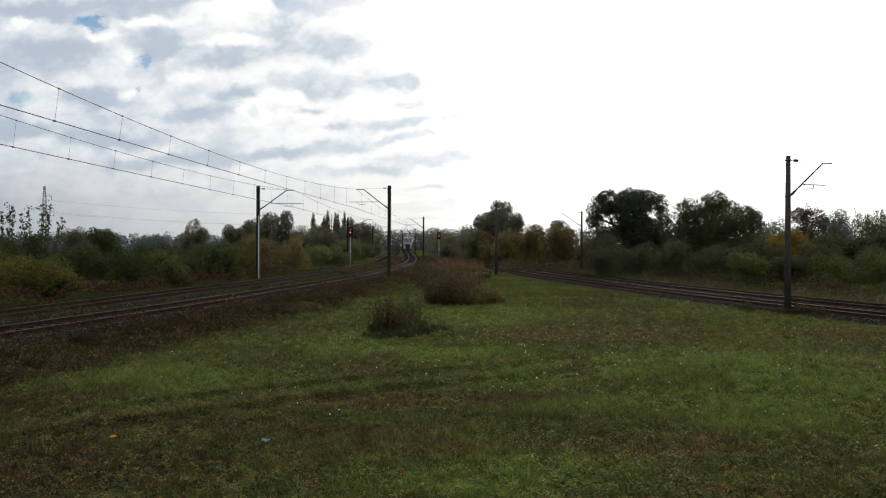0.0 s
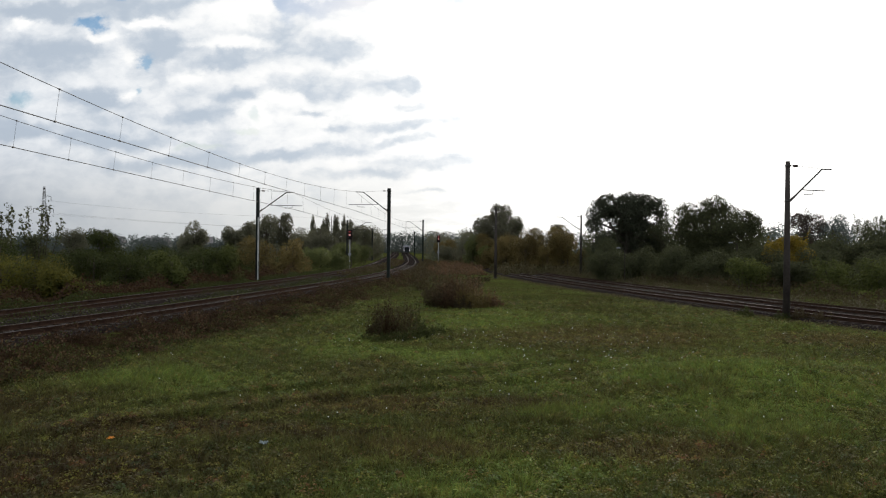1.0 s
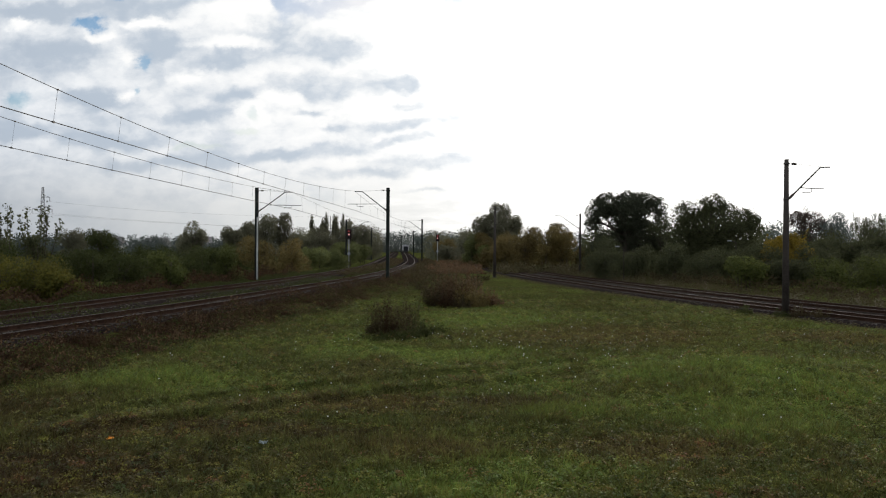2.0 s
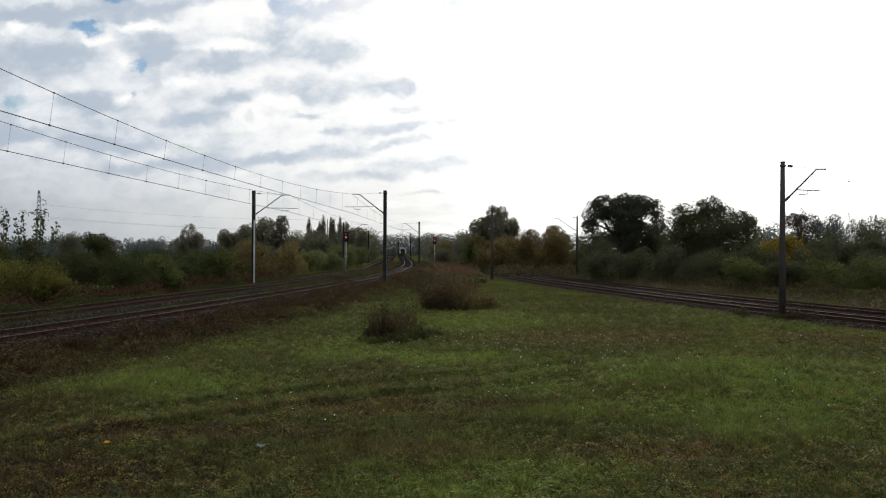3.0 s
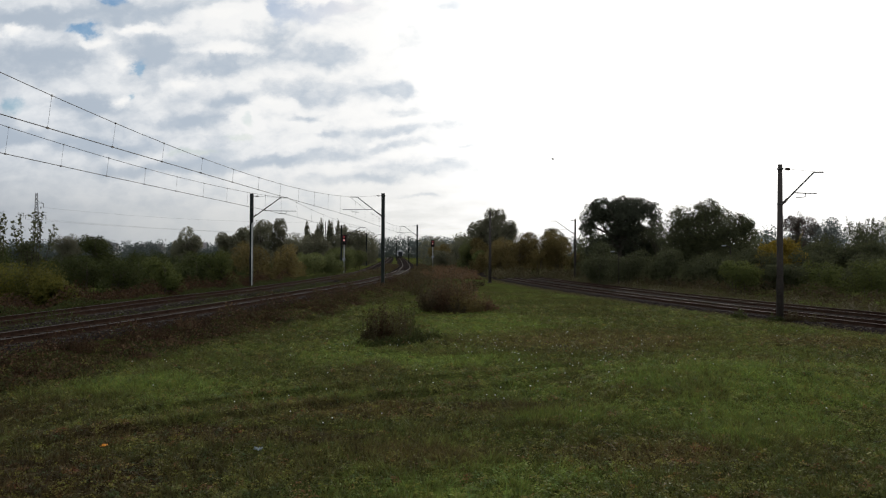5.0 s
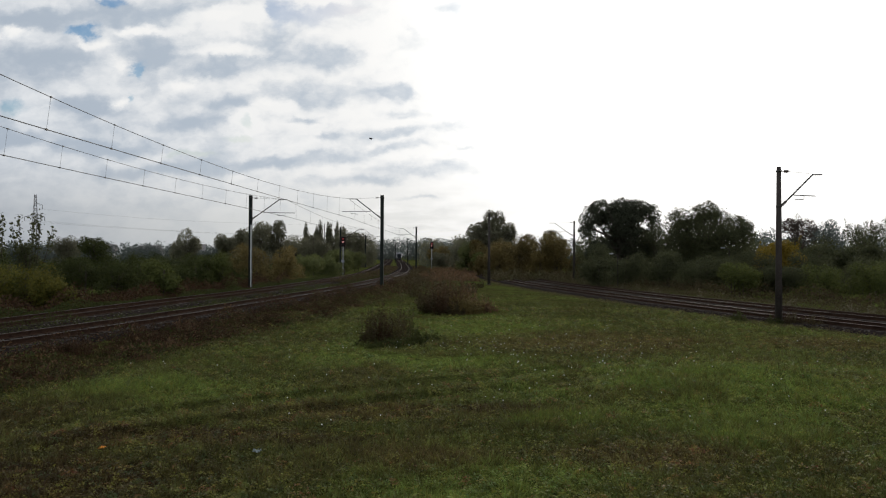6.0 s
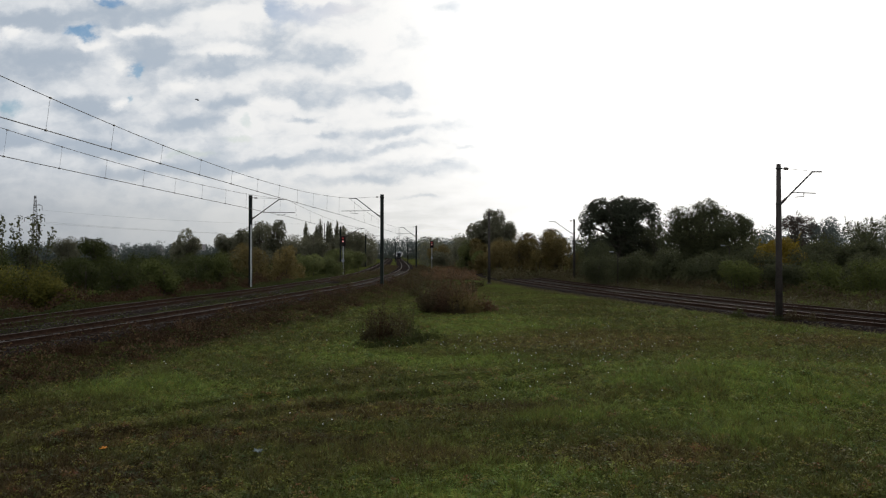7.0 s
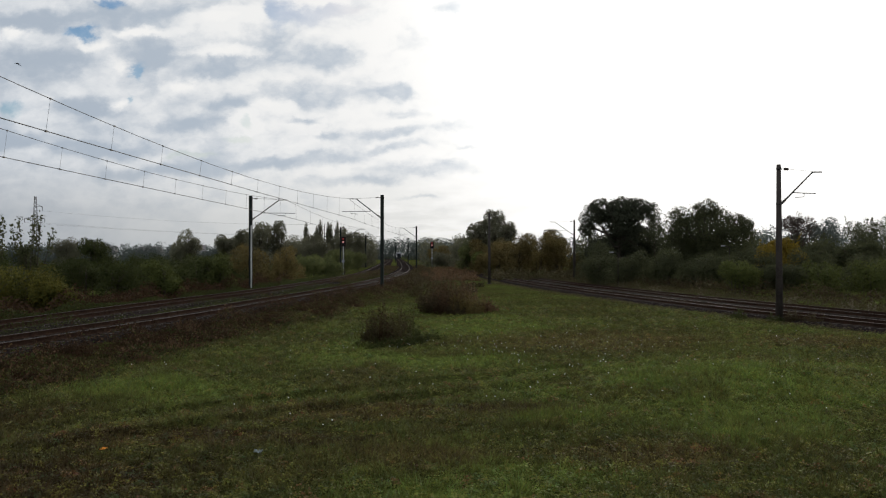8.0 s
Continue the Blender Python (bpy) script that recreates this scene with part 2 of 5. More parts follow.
def make_materials():
    mat, t, bsdf = material("meadow_soil", 0.9)
    co = place(t)
    col = meadow_colour(t, co)
    fine = t.noise(co, 14.0, 6, 0.7)
    t.put(bsdf.inputs["Base Color"], t.mix(t.step(fine, 0.35, 0.65), t.mix(0.7, col, (0.014, 0.011, 0.007)), col))
    bump(t, bsdf, fine, 0.9, 0.06)
    bsdf.inputs["Specular IOR Level"].default_value = 0.0

    for name, gain in (("grass_blade", 1.35), ("grass_leaf", 1.5)):
        mat, t, bsdf = material(name, 0.5)
        col = meadow_colour(t, place(t))
        rnd = t.add("ShaderNodeNewGeometry").outputs["Random Per Island"]
        if name == "grass_leaf":                                    # each small plant its own tone
            tone = t.noise(place(t), 3.3, 2, 0.5)
            col = t.mix(t.step(tone, 0.50, 0.60), col, t.mix(0.55, col, (0.17, 0.165, 0.030)))
            col = t.mix(t.step(tone, 0.44, 0.36), col, t.mix(0.5, col, (0.045, 0.085, 0.030)))
            rust = t.noise(t.vec("ADD", place(t), (9.0, 40.0, 0.0)), 2.2, 2, 0.5, 0.58, 0.66)
            col = t.mix(t.math("MULTIPLY", rust, 0.7), col, (0.15, 0.075, 0.030))
        hsv = t.add("ShaderNodeHueSaturation")
        t.put(hsv.inputs["Hue"], t.math("ADD", t.math("MULTIPLY", rnd, 0.07), 0.455))
        t.put(hsv.inputs["Value"], t.math("ADD", t.math("MULTIPLY", rnd, 0.6), gain - 0.3))
        t.put(hsv.inputs["Color"], col)
        t.put(bsdf.inputs["Base Color"], hsv.outputs[0])
        bsdf.inputs["Specular IOR Level"].default_value = 0.08 if name == "grass_blade" else 0.14
        tr = t.add("ShaderNodeBsdfTranslucent")
        t.put(tr.inputs[0], hsv.outputs[0])
        mx = t.add("ShaderNodeMixShader")
        mx.inputs[0].default_value = 0.35
        t.l.new(bsdf.outputs[0], mx.inputs[1])
        t.l.new(tr.outputs[0], mx.inputs[2])
        t.l.new(mx.outputs[0], t.n["Material Output"].inputs[0])

    leafy("oak_leaf", [(0.055, 0.062, 0.044), (0.082, 0.090, 0.060), (0.112, 0.120, 0.074)], 0.5)
    leafy("dark_leaf", [(0.050, 0.057, 0.031), (0.074, 0.080, 0.040), (0.105, 0.108, 0.048)], 0.5)
    leafy("green_leaf", [(0.046, 0.058, 0.018), (0.082, 0.096, 0.028), (0.125, 0.132, 0.034)])
    leafy("yellow_leaf", [(0.046, 0.055, 0.014), (0.098, 0.096, 0.020), (0.170, 0.138, 0.025)])
    # green leaves lightened in colour to look hazy from 90 m on
    leafy("sunny_leaf", [(0.085, 0.105, 0.042), (0.125, 0.140, 0.052), (0.165, 0.165, 0.062)], 0.5)
    leafy("hedge_leaf", [(0.024, 0.032, 0.011), (0.046, 0.056, 0.017), (0.074, 0.080, 0.022)])
    leafy("ochre_leaf", [(0.095, 0.080, 0.036), (0.155, 0.120, 0.046), (0.210, 0.150, 0.052)])
    leafy("rust_leaf", [(0.045, 0.032, 0.022), (0.095, 0.056, 0.036), (0.145, 0.086, 0.046), (0.085, 0.075, 0.032)])
    leafy("bank_leaf", [(0.014, 0.010, 0.007), (0.034, 0.020, 0.012), (0.060, 0.032, 0.017), (0.046, 0.042, 0.016)], 0.2, 0.9)
    # dark leaves made paler and greyer, haze painted into the base colour
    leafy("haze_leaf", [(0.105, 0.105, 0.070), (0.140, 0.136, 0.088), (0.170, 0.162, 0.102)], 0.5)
    leafy("golden_leaf", [(0.10, 0.085, 0.016), (0.20, 0.145, 0.022), (0.30, 0.20, 0.028)], 0.45)
    leafy("plum_leaf", [(0.050, 0.036, 0.030), (0.075, 0.055, 0.044), (0.10, 0.078, 0.058)])
    leafy("bramble_leaf", [(0.030, 0.026, 0.014), (0.062, 0.044, 0.024), (0.080, 0.072, 0.026)])
    # pale tone for the sunlit edge of a mast
    grained("plaster_pale", (0.45, 0.45, 0.44), (0.60, 0.60, 0.58), 2.0, 0.7)
    # horizon leaves: the blue grey veil of distance is mixed into their colour
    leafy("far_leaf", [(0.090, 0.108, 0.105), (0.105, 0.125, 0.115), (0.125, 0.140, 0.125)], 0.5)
    leafy("pale_stalk", [(0.13, 0.11, 0.075), (0.20, 0.175, 0.125), (0.28, 0.25, 0.19)])
    leafy("dry_stalk", [(0.050, 0.040, 0.020), (0.090, 0.070, 0.035), (0.060, 0.070, 0.025)], 0.2)
    grained("bark", (0.045, 0.036, 0.028), (0.10, 0.085, 0.07), 3.0, 0.9, strength=0.8)
    grained("ballast", (0.009, 0.007, 0.0065), (0.036, 0.029, 0.026), 5.0, 0.95, fine=22.0, strength=0.35, distance=0.03, shine=0.0)
    grained("stone", (0.05, 0.044, 0.04), (0.15, 0.135, 0.125), 6.0, 0.85)
    grained("rail_rust", (0.026, 0.015, 0.011), (0.052, 0.030, 0.021), 4.0, 0.85, 0.0, shine=0.03)
    grained("rail_dull", (0.034, 0.025, 0.021), (0.06, 0.045, 0.038), 2.0, 0.75, 0.0, strength=0.05, shine=0.08)
    grained("rail_worn", (0.058, 0.048, 0.043), (0.10, 0.086, 0.077), 2.0, 0.6, 0.0, strength=0.05, shine=0.13)
    grained("pale_stone", (0.11, 0.095, 0.088), (0.21, 0.185, 0.17), 6.0, 0.85)
    grained("sleeper_wood", (0.022, 0.017, 0.014), (0.048, 0.038, 0.03), 4.0, 0.9)
    grained("mast_steel", (0.013, 0.017, 0.015), (0.026, 0.031, 0.028), 1.2, 0.6, 0.05)
    grained("mast_brown", (0.036, 0.030, 0.027), (0.064, 0.054, 0.048), 1.2, 0.75)
    grained("arm_steel", (0.05, 0.048, 0.045), (0.09, 0.085, 0.08), 3.0, 0.55, 0.5)
    grained("wire", (0.07, 0.065, 0.06), (0.12, 0.11, 0.10), 2.0, 0.5, 0.6)
    grained("porcelain", (0.06, 0.04, 0.03), (0.10, 0.07, 0.055), 6.0, 0.3, shine=0.5)
    grained("signal_black", (0.020, 0.012, 0.012), (0.034, 0.02, 0.02), 8.0, 0.5)
    grained("signal_paint", (0.26, 0.26, 0.25), (0.38, 0.38, 0.365), 4.0, 0.6)
    grained("train_white", (0.20, 0.21, 0.23), (0.30, 0.31, 0.33), 2.0, 0.4)
    grained("train_under", (0.03, 0.03, 0.03), (0.06, 0.055, 0.05), 2.0, 0.8)
    grained("window_dark", (0.012, 0.014, 0.017), (0.02, 0.022, 0.025), 1.0, 0.12, shine=0.5)
    grained("plaster", (0.26, 0.26, 0.26), (0.36, 0.36, 0.35), 1.0, 0.85)
    grained("roof_tile", (0.16, 0.15, 0.15), (0.24, 0.22, 0.22), 2.0, 0.85)
    grained("bird_feather", (0.02, 0.02, 0.022), (0.05, 0.05, 0.055), 20.0, 0.7)
    grained("puff", (0.70, 0.70, 0.68), (0.85, 0.85, 0.83), 60.0, 0.9)
    grained("paper", (0.17, 0.20, 0.20), (0.26, 0.30, 0.30), 8.0, 0.7)
    grained("orange_plastic", (0.55, 0.20, 0.02), (0.70, 0.28, 0.03), 8.0, 0.5)
    for name, colour, power in (("red_lamp", (1.0, 0.42, 0.38), 0.75), ("white_lamp", (1.0, 0.97, 0.9), 0.8), ("dim_red_lamp", (1.0, 0.10, 0.10), 0.16)):
        mat, t, bsdf = material(name, 0.3)
        bsdf.inputs["Base Color"].default_value = (*[c * 0.4 for c in colour], 1)
        bsdf.inputs["Emission Color"].default_value = (*colour, 1)
        bsdf.inputs["Emission Strength"].default_value = power


make_materials()

# ---- building helpers ----


def link_mesh(name, bm_or_mesh, mats, parent=None, label="", smooth=False):
    if isinstance(bm_or_mesh, bmesh.types.BMesh):
        mesh = bpy.data.meshes.new(name)
        bm_or_mesh.to_mesh(mesh)
        bm_or_mesh.free()
    else:
        mesh = bm_or_mesh
    for m in ([mats] if isinstance(mats, str) else mats):
        mesh.materials.append(MATS[m])
    if smooth:
        mesh.shade_smooth()
    ob = new(name, mesh)
    ob.parent = parent
    if label:
        ob["label"] = label
    return ob


def part(name, bm, mats, parent, label="", smooth=False):
    return link_mesh(name, bm, mats, parent, label, smooth)


def soup(name, verts, normals=None, mat_index=None):
    """A mesh of many like faces: verts is (n, k, 3), each row one face; normals, one a face, give soft shading."""
    n, k, _ = verts.shape
    if normals is not None:
        g = np.cross(verts[:, 1] - verts[:, 0], verts[:, 2] - verts[:, 0])
        g /= np.linalg.norm(g, axis=1, keepdims=True) + 1e-9
        o = normals / (np.linalg.norm(normals, axis=1, keepdims=True) + 1e-9)
        flip = (g * o).sum(1) < 0
        verts = np.where(flip[:, None, None], verts[:, ::-1], verts)
        normals = np.where(flip[:, None], -g, g) * 0.7 + o * 0.5
    mesh = bpy.data.meshes.new(name)
    mesh.vertices.add(n * k)
    mesh.vertices.foreach_set("co", np.ascontiguousarray(verts, dtype=np.float32).ravel())
    mesh.loops.add(n * k)
    mesh.loops.foreach_set("vertex_index", np.arange(n * k, dtype=np.int32))
    mesh.polygons.add(n)
    mesh.polygons.foreach_set("loop_start", np.arange(0, n * k, k, dtype=np.int32))
    if mat_index is not None:
        mesh.polygons.foreach_set("material_index", np.asarray(mat_index, dtype=np.int32))
    mesh.update(calc_edges=True)
    if normals is not None:
        nn = normals / (np.linalg.norm(normals, axis=1, keepdims=True) + 1e-9)
        mesh.polygons.foreach_set("use_smooth", np.ones(n, dtype=bool))
        mesh.normals_split_custom_set_from_vertices(np.repeat(nn, k, axis=0).tolist())
    return mesh


def tube(bm, points, radii, sides=8, caps=True, mat=0):
    """A round bar along points, with a radius at each."""
    rings = []
    pts = [Vector(p) for p in points]
    for i, p in enumerate(pts):
        d = (pts[min(i + 1, len(pts) - 1)] - pts[max(i - 1, 0)]).normalized()
        side = d.cross(Vector((0, 0, 1)))
        side = side.normalized() if side.length > 1e-3 else Vector((1, 0, 0))
        other = side.cross(d)
        r = radii[i] if hasattr(radii, "__len__") else radii
        rings.append([bm.verts.new(p + (side * math.cos(a) + other * math.sin(a)) * r)
                      for a in (2 * math.pi * k / sides for k in range(sides))])
    for a, b in zip(rings, rings[1:]):
        for k in range(sides):
            f = bm.faces.new((a[k], a[(k + 1) % sides], b[(k + 1) % sides], b[k]))
            f.material_index, f.smooth = mat, True
    if caps:
        bm.faces.new(rings[0][::-1]).material_index = mat
        bm.faces.new(rings[-1]).material_index = mat


def box(bm, size, at=(0, 0, 0), bevel=0.0, turn=None, mat=0):
    made = bmesh.ops.create_cube(bm, size=1.0)["verts"]
    bmesh.ops.scale(bm, vec=size, verts=made)
    if bevel:
        edges = list({e for v in made for e in v.link_edges})
        made = list({v for f in bmesh.ops.bevel(bm, geom=edges, offset=bevel, segments=2, affect="EDGES", profile=0.5)["faces"] for v in f.verts} | {v for v in made if v.is_valid})
    if turn:
        bmesh.ops.rotate(bm, cent=(0, 0, 0), matrix=turn, verts=made)
    bmesh.ops.translate(bm, vec=at, verts=made)
    if mat:
        for f in {f for v in made for f in v.link_faces}:
            f.material_index = mat


def spline(points, step):
    """Evenly spaced points on a smooth line through the given ones."""
    p = np.array(points, dtype=float)
    p = np.vstack([2 * p[0] - p[1], p, 2 * p[-1] - p[-2]])
    out = []
    for i in range(1, len(p) - 2):
        a, b, c, d = p[i - 1:i + 3]
        for u in np.linspace(0, 1, 24, endpoint=False):
            out.append(0.5 * (2 * b + (c - a) * u + (2 * a - 5 * b + 4 * c - d) * u * u + (3 * b - a - 3 * c + d) * u ** 3))
    out = np.array(out + [p[-2]])
    s = np.r_[0, np.cumsum(np.linalg.norm(np.diff(out, axis=0), axis=1))]
    q = np.arange(0, s[-1], step)
    return np.stack([np.interp(q, s, out[:, k]) for k in range(out.shape[1])], -1)


def side_of(line):
    d = np.gradient(line, axis=0)
    d /= np.linalg.norm(d, axis=1, keepdims=True)
    return np.stack([d[:, 1], -d[:, 0]], -1)          # to the right of the way


# ---- the lines of the place ----
WEST_NEAR = spline([(-31, -40), (-18.6, 0), (-14.8, 17.0), (-13.0, 25.3), (-12.0, 30.5), (-10.9, 37), (-8.2, 56), (-6.6, 73), (-5.8, 97),
                    (-6.3, 125), (-8.0, 160), (-12.0, 225), (-17.5, 310), (-23.4, 397), (-31, 500)], 0.6)
WEST_FAR = spline([(-37, -40), (-22.6, 0), (-18.9, 17.0), (-17.2, 27), (-15.6, 39.8), (-14.2, 48), (-12.9, 60), (-11.6, 80), (-11.2, 105),
                   (-13.2, 148), (-17.5, 220), (-23.0, 310), (-29.0, 397), (-37, 500)], 0.6)
EAST_NEAR = spline([(40, -20), (28.0, 8), (20.2, 31.8), (17.3, 41.5), (14.6, 53), (12.4, 64), (10.4, 76), (8.8, 90), (7.5, 110), (6.8, 140)], 0.6)
EAST_FAR = spline([(44.5, -18), (32.2, 9), (24.3, 33.0), (21.3, 42.8), (18.6, 54), (16.4, 65), (14.3, 77), (12.6, 91), (11.3, 111), (10.5, 140)], 0.6)
WEST_Z, EAST_Z = 0.65, 0.20                            # tops of the rails


def away(line, x, y):
    """Least distance from places x, y to a line."""
    pts = line[::4]
    d = np.full(x.shape, 1e9)
    for px, py in pts:
        d = np.minimum(d, (x - px) ** 2 + (y - py) ** 2)
    return np.sqrt(d)


def fract_noise(x, y, scale, seed):
    rng = np.random.RandomState(seed)
    out = np.zeros_like(x)
    for i in range(7):
        a, k, ph = rng.uniform(0, 6.283), scale * rng.uniform(0.6, 1.9), rng.uniform(0, 6.283)
        out += np.sin((x * math.cos(a) + y * math.sin(a)) * k + ph)
    return out / 7


def ground_z(x, y):
    x, y = np.asarray(x, dtype=float), np.asarray(y, dtype=float)
    w = np.minimum(away(WEST_NEAR, x, y), away(WEST_FAR, x, y))
    e = np.minimum(away(EAST_NEAR, x, y), away(EAST_FAR, x, y))
    near = np.clip(1 - np.hypot(x, y - 15) / 60, 0, 1)
    z = 0.10 * fract_noise(x, y, 0.22, 3) * near + 0.05 * fract_noise(x, y, 0.7, 4) * near
    z = z - 0.05 + 0.30 * np.exp(-((x - 8.5) / 4.5) ** 2 - ((y - 18.5) / 2.4) ** 2)      # a low hump in the meadow
    for x0, y0 in ((-4.0, 13.9), (-4.4, 15.4)):                      # old cart ruts across the meadow
        along_rut, off = (x - x0) * 0.857 + (y - y0) * 0.515, (y - y0) * 0.857 - (x - x0) * 0.515 + 0.15 * np.sin(x * 0.7)
        hold = np.clip((along_rut + 5) / 3, 0, 1) * np.clip((13 - along_rut) / 5, 0, 1)
        z = z + hold * (0.09 * np.exp(-((off - 0.35) / 0.3) ** 2) - 0.10 * np.exp(-(off / 0.22) ** 2))
    bank = np.clip((5.0 - w) / 2.6, 0, 1)
    bank = bank * bank * (3 - 2 * bank)
    z = z * (1 - bank) + (WEST_Z - 0.30) * bank
    beyond = np.clip((-x - 20) / 60, 0, 1) * np.clip(y / 60, 0, 1)
    z = z - 1.2 * beyond * (1 - bank)
    shelf = np.clip((4.2 - e) / 2.0, 0, 1)
    shelf = shelf * shelf * (3 - 2 * shelf)
    z = z * (1 - shelf) + (EAST_Z - 0.30) * shelf
    return z


def gz(x, y):
    return float(ground_z(np.array([x]), np.array([y]))[0])


def make_ground():
    def axis(fine0, fine1, step, far):
        inner = np.arange(fine0, fine1 + step / 2, step)
        grow = [step]
        while sum(grow) < far:
            grow.append(grow[-1] * 1.16)
        out = np.cumsum(grow)
        return np.r_[fine0 - out[::-1], inner, fine1 + out]
    xs, ys = axis(-26, 30, 0.4, 2500), axis(4, 70, 0.4, 2500)
    gx, gy = np.meshgrid(xs, ys)
    z = ground_z(gx.ravel(), gy.ravel())
    verts = np.c_[gx.ravel(), gy.ravel(), z]
    n, m = len(xs), len(ys)
    i = (np.arange(m - 1)[:, None] * n + np.arange(n - 1)[None]).ravel()
    faces = np.stack([i, i + 1, i + n + 1, i + n], -1)
    mesh = bpy.data.meshes.new("ground")
    mesh.from_pydata(verts, [], faces.tolist())
    ob = link_mesh("ground", mesh, "meadow_soil", smooth=True)
    tagged(ob, "uneven autumn meadow with green, dry and reddish patches", "ground", kind="structure")


make_ground()


# ---- railway ----
def sweep(name, line, z, profile, mats, face_mats=None, parent=None, label="", jitter=0.0, seed=0):
    """A profile of (sideways, up) points drawn along a line."""
    s = side_of(line)
    k = len(profile)
    rng = np.random.RandomState(seed)
    rows = []
    for u, h in profile:
        j = rng.uniform(-jitter, jitter, len(line)) if jitter else 0
        rows.append(np.c_[line + s * u, np.full(len(line), z + h) + j])
    verts = np.stack(rows, 1).reshape(-1, 3)
    faces, idx = [], []
    for i in range(len(line) - 1):
        for a in range(k - 1):
            faces.append((i * k + a, i * k + a + 1, (i + 1) * k + a + 1, (i + 1) * k + a))
            idx.append(face_mats[a] if face_mats else 0)
    mesh = bpy.data.meshes.new(name)
    mesh.from_pydata(verts.tolist(), [], faces)
    mesh.polygons.foreach_set("material_index", idx)
    return link_mesh(name, mesh, mats, parent, label)


RAIL = [(-0.036, 0.0), (0.036, 0.0), (0.036, -0.038), (0.010, -0.055), (0.010, -0.145), (0.070, -0.160), (0.070, -0.172),
        (-0.070, -0.172), (-0.070, -0.160), (-0.010, -0.145), (-0.010, -0.055), (-0.036, -0.038), (-0.036, 0.0)]


def sleeper_mesh():
    bm = bmesh.new()
    box(bm, (2.5, 0.25, 0.16), bevel=0.02)
    mesh = bpy.data.meshes.new("sleeper")
    bm.to_mesh(mesh)
    bm.free()
    mesh.materials.append(MATS["sleeper_wood"])
    return mesh


SLEEPER = sleeper_mesh()


def make_track(line, z, label, start, count, heads):
    track = new("railway_track")
    tagged(track, label, "railway track", "railway tracks")
    for u, head in zip((-0.7535, 0.7535), heads):
        shifted = line + side_of(line) * u
        sweep("rail", shifted[:: 2], z, RAIL, [head, "rail_rust"], [0] + [1] * 11, track, "rusty steel rail with a worn bright head")
    s = side_of(line)
    for i in range(start, min(start + count, len(line))):
        ob = new("sleeper", SLEEPER)
        ob.parent = track
        ob.location = (line[i][0], line[i][1], z - 0.252)
        ob.rotation_euler = (0, 0, math.atan2(s[i][1], s[i][0]))
    return track


def make_railway():
    bed = [(-2.5, -0.52), (-1.75, -0.19), (-0.9, -0.195), (-0.5, -0.205), (0.5, -0.205), (0.9, -0.195), (1.75, -0.19), (2.5, -0.52)]
    for i, (line, z, label, start, heads) in enumerate((
            (WEST_NEAR, WEST_Z, "single rusty track on a low bank, weeds between the rails", 70, ("rail_worn", "rail_worn")),
            (WEST_FAR, WEST_Z, "rusty track with grassy ballast beside a bramble hedge", 70, ("rail_worn", "rail_dull")),
            (EAST_NEAR, EAST_Z, "curved track with bright rail heads beside the meadow", 30, ("rail_worn", "rail_worn")),
            (EAST_FAR, EAST_Z, "rusty track with dark ballast in front of the wood", 30, ("rail_worn", "rail_dull")))):
        ob = sweep("ballast_bed", line, z, bed, "ballast", jitter=0.02, seed=i)
        tagged(ob, "grey brown crushed stone ballast under the track", "ballast", kind="structure")
        make_track(line, z, label, start, 190, heads)


make_railway()


